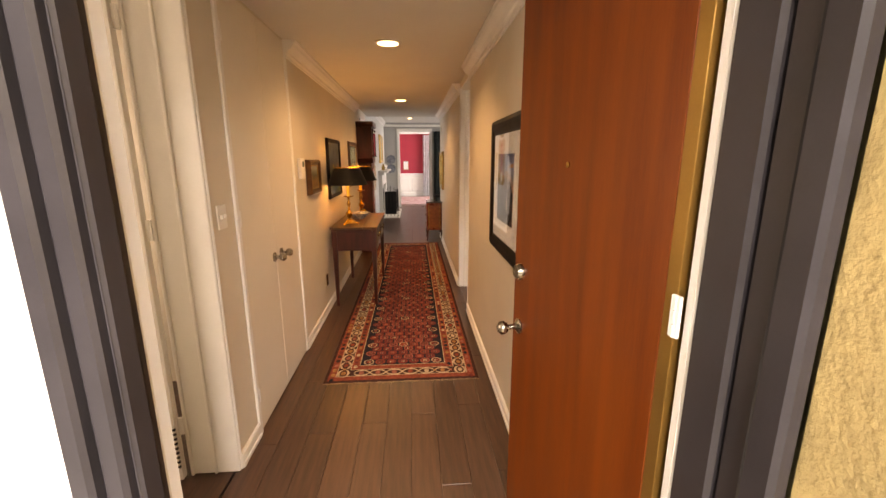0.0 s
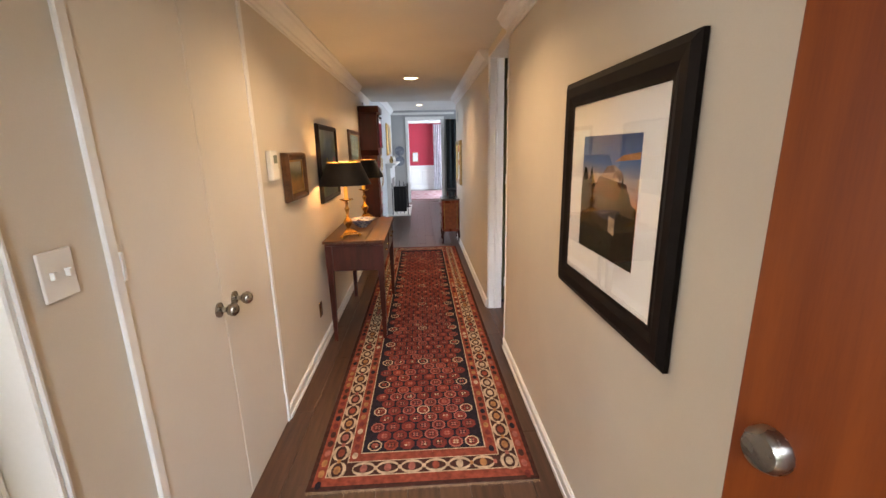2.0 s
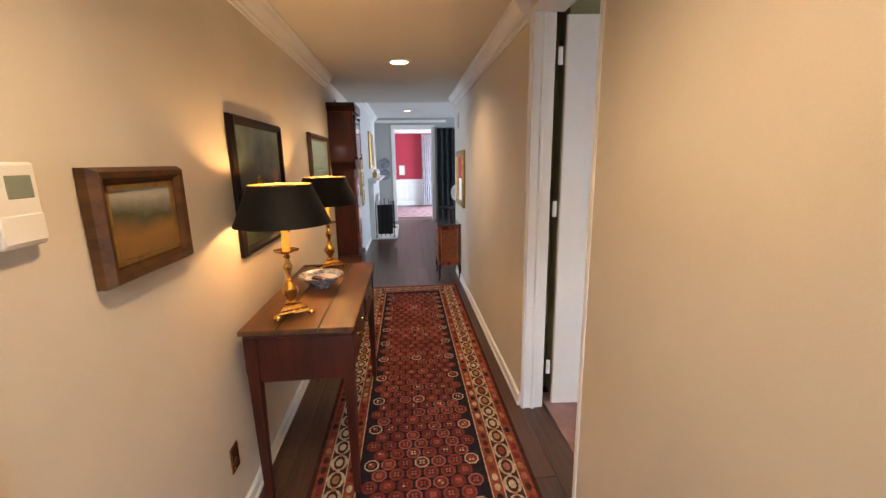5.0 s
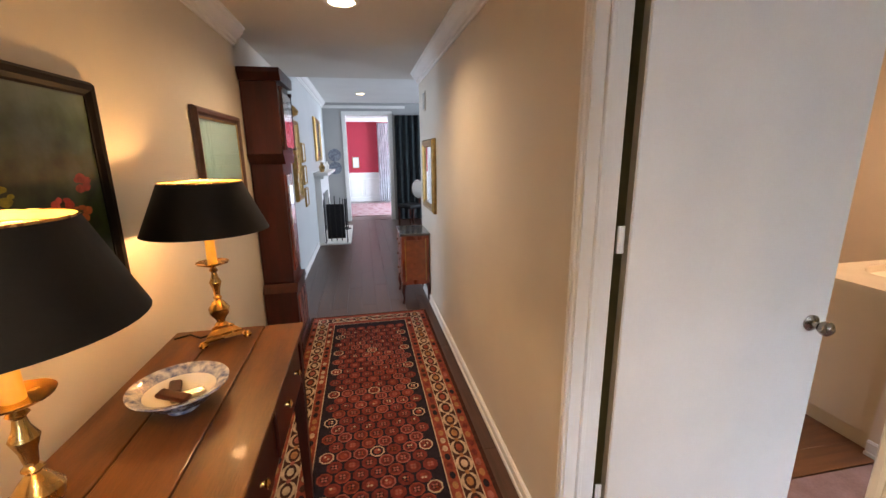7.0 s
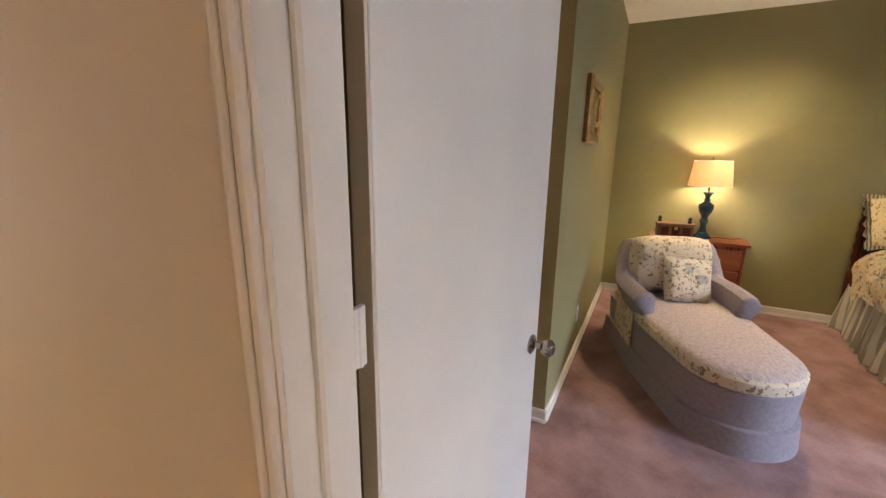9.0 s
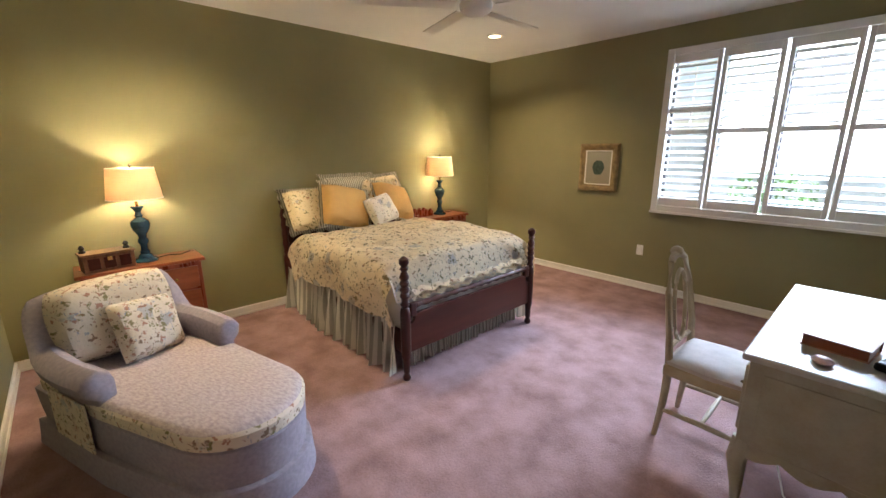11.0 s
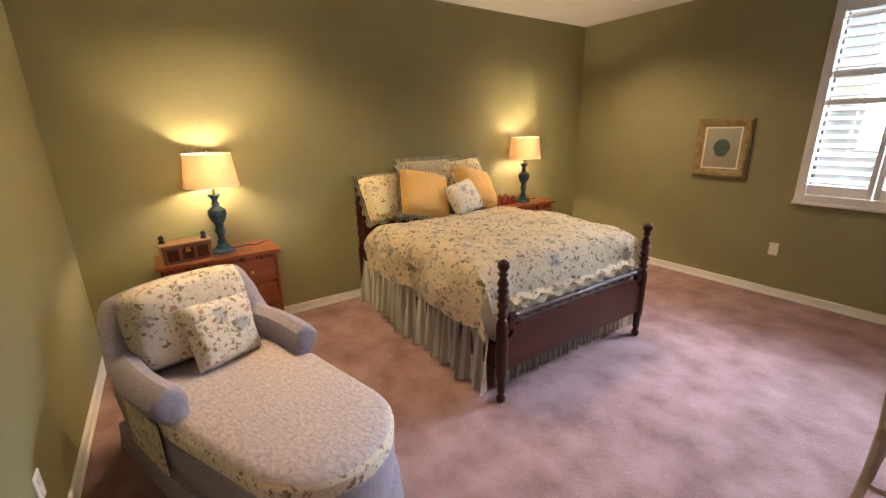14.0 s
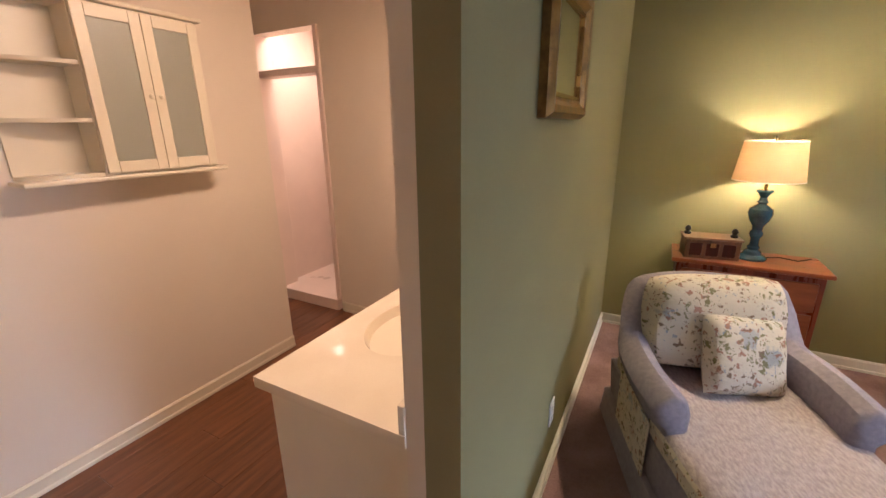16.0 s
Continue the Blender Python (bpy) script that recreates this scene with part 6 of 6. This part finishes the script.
part("crest_rail", tube([(0.26, -0.10, 0.97), (0.268, -0.05, 0.995), (0.27, 0, 1.005), (0.268, 0.05, 0.995), (0.26, 0.10, 0.97)], [0.016, 0.020, 0.024, 0.020, 0.016], 8), chair_paint, chair, smooth=True)
part("carved_finial", lathe([(0.001, -0.03), (0.026, -0.02), (0.034, 0.0), (0.024, 0.02), (0.001, 0.03)], 12), chair_paint, chair, smooth=True, at=pose(0.272, 0, 1.015))
ring = [(0.20 + 0.055 * (0.5 - 0.5 * math.cos(0.0)) + 0.05 * (0.72 + 0.17 * math.sin(a) - 0.55) / 0.4, 0.085 * math.cos(a), 0.72 + 0.20 * math.sin(a)) for a in [2 * math.pi * k / 24 for k in range(25)]]
part("oval_splat", tube(ring, 0.011, 6), chair_paint, chair, smooth=True)
part("lower_rail", tube([(0.20, -0.172, 0.52), (0.205, 0, 0.525), (0.20, 0.172, 0.52)], 0.013, 8), chair_paint, chair)

# ---- vanity room ----
van = thing("vanity_unit", pose(2.66, STUBY + 0.14, 0), "ivory bathroom vanity cabinet with closed doors", "cabinet")
part("carcass", boxed(0.0, 1.75, 0.0, 0.48, 0.09, 0.815, bevel=0.003), M["ivory"], van)
part("toe_kick", boxed(0.02, 1.75, 0.0, 0.42, 0, 0.09), M["ivory"], van)
for k in range(3):
    dd = part("cabinet_door", boxed(0.03 + k * 0.57, 0.57 + k * 0.57, 0.48, 0.497, 0.13, 0.79, bevel=0.004), M["ivory"], van)
    part("knob", lathe([(0.006, 0), (0.013, 0.014), (0.001, 0.022)], 12), M["brass"], dd, at=pose(0.50 + k * 0.57, 0.497, 0.6, -90))
ctr = thing("countertop", pose(2.64, STUBY + 0.14, 0), "cream marbled countertop with a moulded oval basin", "countertop")
bm = bmesh.new()
cx, cy, rx, ry, NN = 0.50, 0.27, 0.235, 0.165, 40
inner = [bm.verts.new((cx + rx * math.cos(2 * math.pi * k / NN), cy + ry * math.sin(2 * math.pi * k / NN), 0.85)) for k in range(NN)]
outer = []
for k in range(NN):
    a = 2 * math.pi * k / NN
    dx, dy = math.cos(a), math.sin(a)
    tt = min((1.79 - cx) / dx if dx > 1e-6 else (-cx) / dx if dx < -1e-6 else 9, (0.52 - cy) / dy if dy > 1e-6 else (-cy) / dy if dy < -1e-6 else 9)
    outer.append(bm.verts.new((cx + dx * tt, cy + dy * tt, 0.85)))
for vx, vy in ((0, 0), (0, 0.52), (1.79, 0), (1.79, 0.52)):
    v = min(outer, key=lambda q: (q.co.x - vx) ** 2 + (q.co.y - vy) ** 2)
    v.co.x, v.co.y = vx, vy
low = [bm.verts.new((v.co.x, v.co.y, 0.816)) for v in outer]
levels = [inner]
for f, z in ((0.97, 0.842), (0.88, 0.80), (0.65, 0.745), (0.30, 0.722), (0.06, 0.718)):
    levels.append([bm.verts.new((cx + (v.co.x - cx) * f, cy + (v.co.y - cy) * f, z)) for v in inner])
for a, b in [(low, outer), (outer, inner)] + list(zip(levels, levels[1:])):
    for k in range(NN):
        j = (k + 1) % NN
        bm.faces.new((a[k], a[j], b[j], b[k]))
bm.faces.new(levels[-1])
part("top", bm, M["counter"], ctr, smooth=True)
part("backsplash", boxed(0.0, 1.79, 0.0, 0.018, 0.85, 0.93, bevel=0.003), M["counter"], ctr)
part("drain", lathe([(0.001, 0.719), (0.022, 0.719), (0.024, 0.723), (0.001, 0.721)], 16), M["pewter"], ctr, at=pose(cx, cy, 0.002))
tap = thing("basin_tap", pose(3.14, STUBY + 0.14 + 0.06, 0.851), "chrome basin mixer tap on the countertop", "tap")
chrome = mat("chrome", (0.7, 0.7, 0.7), 0.1, 1.0, vary=0.05)
part("body", boxed(-0.08, 0.08, -0.02, 0.02, 0, 0.02, bevel=0.008), chrome, tap)
part("spout", tube([(0, 0, 0.015), (0, 0.01, 0.08), (0, 0.07, 0.10), (0, 0.12, 0.08)], [0.014, 0.013, 0.011, 0.010], 10), chrome, tap, smooth=True)
for s in (-1, 1):
    part("tap_handle", lathe([(0.012, 0), (0.010, 0.02), (0.022, 0.03), (0.022, 0.045), (0.001, 0.05)], 12), chrome, tap, smooth=True, at=pose(s * 0.065, 0, 0.018))

cab = thing("wall_cabinet", pose(2.875, 7.128, 1.345), "cream wall cabinet with glazed doors and rounded open shelves", "cabinet")
for b in ((0, 0.018, 0, 0.68), (0.482, 0.50, 0, 0.68)):
    part("side", boxed(b[0], b[1], -0.15, 0, b[2], b[3], bevel=0.002), M["ivory"], cab)
part("back", boxed(0.018, 0.482, -0.012, 0, 0, 0.68), M["ivory"], cab)
for z in (0.0, 0.22, 0.44, 0.662):
    part("shelf", boxed(0.018, 0.482, -0.148, -0.012, z, z + 0.016), M["ivory"], cab)
part("crown", boxed(-0.27, 0.53, -0.17, 0, 0.68, 0.70, bevel=0.006), M["ivory"], cab)
part("bottom_ledge", boxed(-0.27, 0.56, -0.16, 0, -0.02, 0.0, bevel=0.006), M["ivory"], cab)
for k in range(2):
    x = 0.004 + k * 0.247
    dr = part("cabinet_door", boxed(x, x + 0.045, -0.17, -0.152, 0.01, 0.67, bevel=0.003), M["ivory"], cab)
    part("stile", boxed(x + 0.20, x + 0.245, -0.17, -0.152, 0.01, 0.67, bevel=0.003), M["ivory"], dr)
    for z in (0.01, 0.62):
        part("rail", boxed(x + 0.045, x + 0.20, -0.17, -0.152, z, z + 0.05, bevel=0.003), M["ivory"], dr)
    part("pane", boxed(x + 0.045, x + 0.20, -0.163, -0.159, 0.06, 0.62), M["frosted_sheen"], dr, "ribbed obscure glass")
    part("knob", lathe([(0.005, 0), (0.012, 0.012), (0.001, 0.02)], 12), M["ivory"], dr, smooth=True, at=pose(x + (0.225 if k == 0 else 0.02), -0.17, 0.33, 90))
part("back_board", boxed(-0.25, 0.0, -0.01, 0, 0.0, 0.68), M["ivory"], cab)
for z in (0.0, 0.22, 0.44, 0.662):
    qt = [(0, 0)] + [(-0.25 * math.cos(math.pi / 2 * k / 10), -0.145 * math.sin(math.pi / 2 * k / 10)) for k in range(11)]
    bm = bmesh.new()
    a = [bm.verts.new((x, y, z)) for x, y in qt]
    b = [bm.verts.new((x, y, z + 0.016)) for x, y in qt]
    bm.faces.new(a); bm.faces.new(b[::-1])
    for k in range(len(a)):
        bm.faces.new((a[k], a[(k + 1) % len(a)], b[(k + 1) % len(a)], b[k]))
    part("corner_shelf", bm, M["ivory"], cab)
for z in (0.10, 0.40, 0.64):
    part("peg", boxed(0.50, 0.545, -0.05, -0.03, z, z + 0.018, bevel=0.004), M["ivory"], cab)
trim("trim_shower", [(4.44, 4.60, 7.24, 7.95, 0, 0.10), (4.45, 4.62, 7.22, 7.26, 0.10, 2.25), (4.45, 4.62, 7.91, 7.95, 0.10, 2.25), (4.46, 4.60, 7.26, 7.91, 1.93, 1.98)], M["pink_tile"])
solid("shower_tray", boxed(4.60, 5.45, 7.10, 8.10, 0.0, 0.05, bevel=0.01), M["pink_tile"], "pale moulded shower tray", "shower tray")
shelf = solid("shower_shelf", boxed(5.30, 5.45, 7.35, 7.75, 0.62, 0.66, bevel=0.01), M["pink_tile"], "pale moulded shower shelf on the tiled wall", "shelf")
for k in range(4):
    solid("tile_motif", boxed(5.443, 5.448, 7.36 + k * 0.12, 7.42 + k * 0.12, 1.42, 1.49), mat("motif", (0.62, 0.54, 0.50), 0.3), "small grey decorated tile in the shower", "tile", group="decorated tiles")
# Unseen lamp added to brighten the shower; it has no fixture.
lamp("shower_fill", "AREA", look((4.82, 7.6, 2.48), (4.82, 7.6, 0)), 15, (1.0, 0.80, 0.66), 0.4)

# ---- floor boards ----
board_len, board_w = 1.22, 0.146
bw = boxed(0, board_w - 0.002, 0, board_len - 0.002, -0.012, 0.0, bevel=0.0012, seg=1)
board_me = finish("plank", bw, M["plank"])
warm_board_me = board_me.copy()
warm_board_me.materials[0] = mat("warm_plank", (0.20, 0.080, 0.034), 0.36, second=(0.10, 0.038, 0.017), scale=5, bump=0.1, fine=70, stretch=(6, 0.5, 6), per_object=0.25)
floor_hall, floor_vanity = bpy.data.objects["floor_hall"], bpy.data.objects["floor_vanity"]
ends, starts = {}, {}
for r in range(11):
    x = -0.62 + r * board_w
    off = (r * 0.47) % 1.0 * board_len
    y = 1.16 - off
    while y < 8.6:
        if y > 0.9 and y + board_len < 8.7:
            ends[r] = y + board_len
            starts.setdefault(r, y)
            o = new("plank", board_me)
            o.parent = floor_hall
            o.matrix_basis = pose(x, y, 0)
        y += board_len
for r in range(19):
    y = 5.272 + r * board_w
    x = 1.86 - (r * 0.41) % 1.0 if y + board_w < 7.24 else 3.852
    while x < 4.4:
        o = new("plank", warm_board_me)
        o.parent = floor_vanity
        o.matrix_basis = pose(x + board_len, y, 0.0005, 0, 0, 90)
        x += board_len
far = bmesh.new()
for r in range(-5, 40):
    x = -0.62 + r * board_w
    if x > 5.8 or x < -0.65:
        continue
    start = ends.get(r, 8.62)
    y = start
    while y < 13.6:
        box(far, x, x + board_w - 0.002, y, min(y + board_len, 13.69) - 0.002, -0.012, 0.0)
        y += board_len
for r, first in starts.items():
    if first > 1.18:
        box(far, -0.62 + r * board_w, -0.62 + (r + 1) * board_w - 0.002, 1.172, first - 0.002, -0.012, 0.0)
for r in range(30):
    box(far, -2.0 + r * board_w, -2.0 + r * board_w + board_w - 0.002, 13.7, 17.55, -0.012, 0.0)
for r in range(13):
    box(far, -2.53 + r * board_w, -2.53 + (r + 1) * board_w - 0.002, 1.18, 3.1, -0.012, 0.0)
fp = part("plank_rest", far, M["plank"], floor_hall)
tagged(fp, kind="stuff")
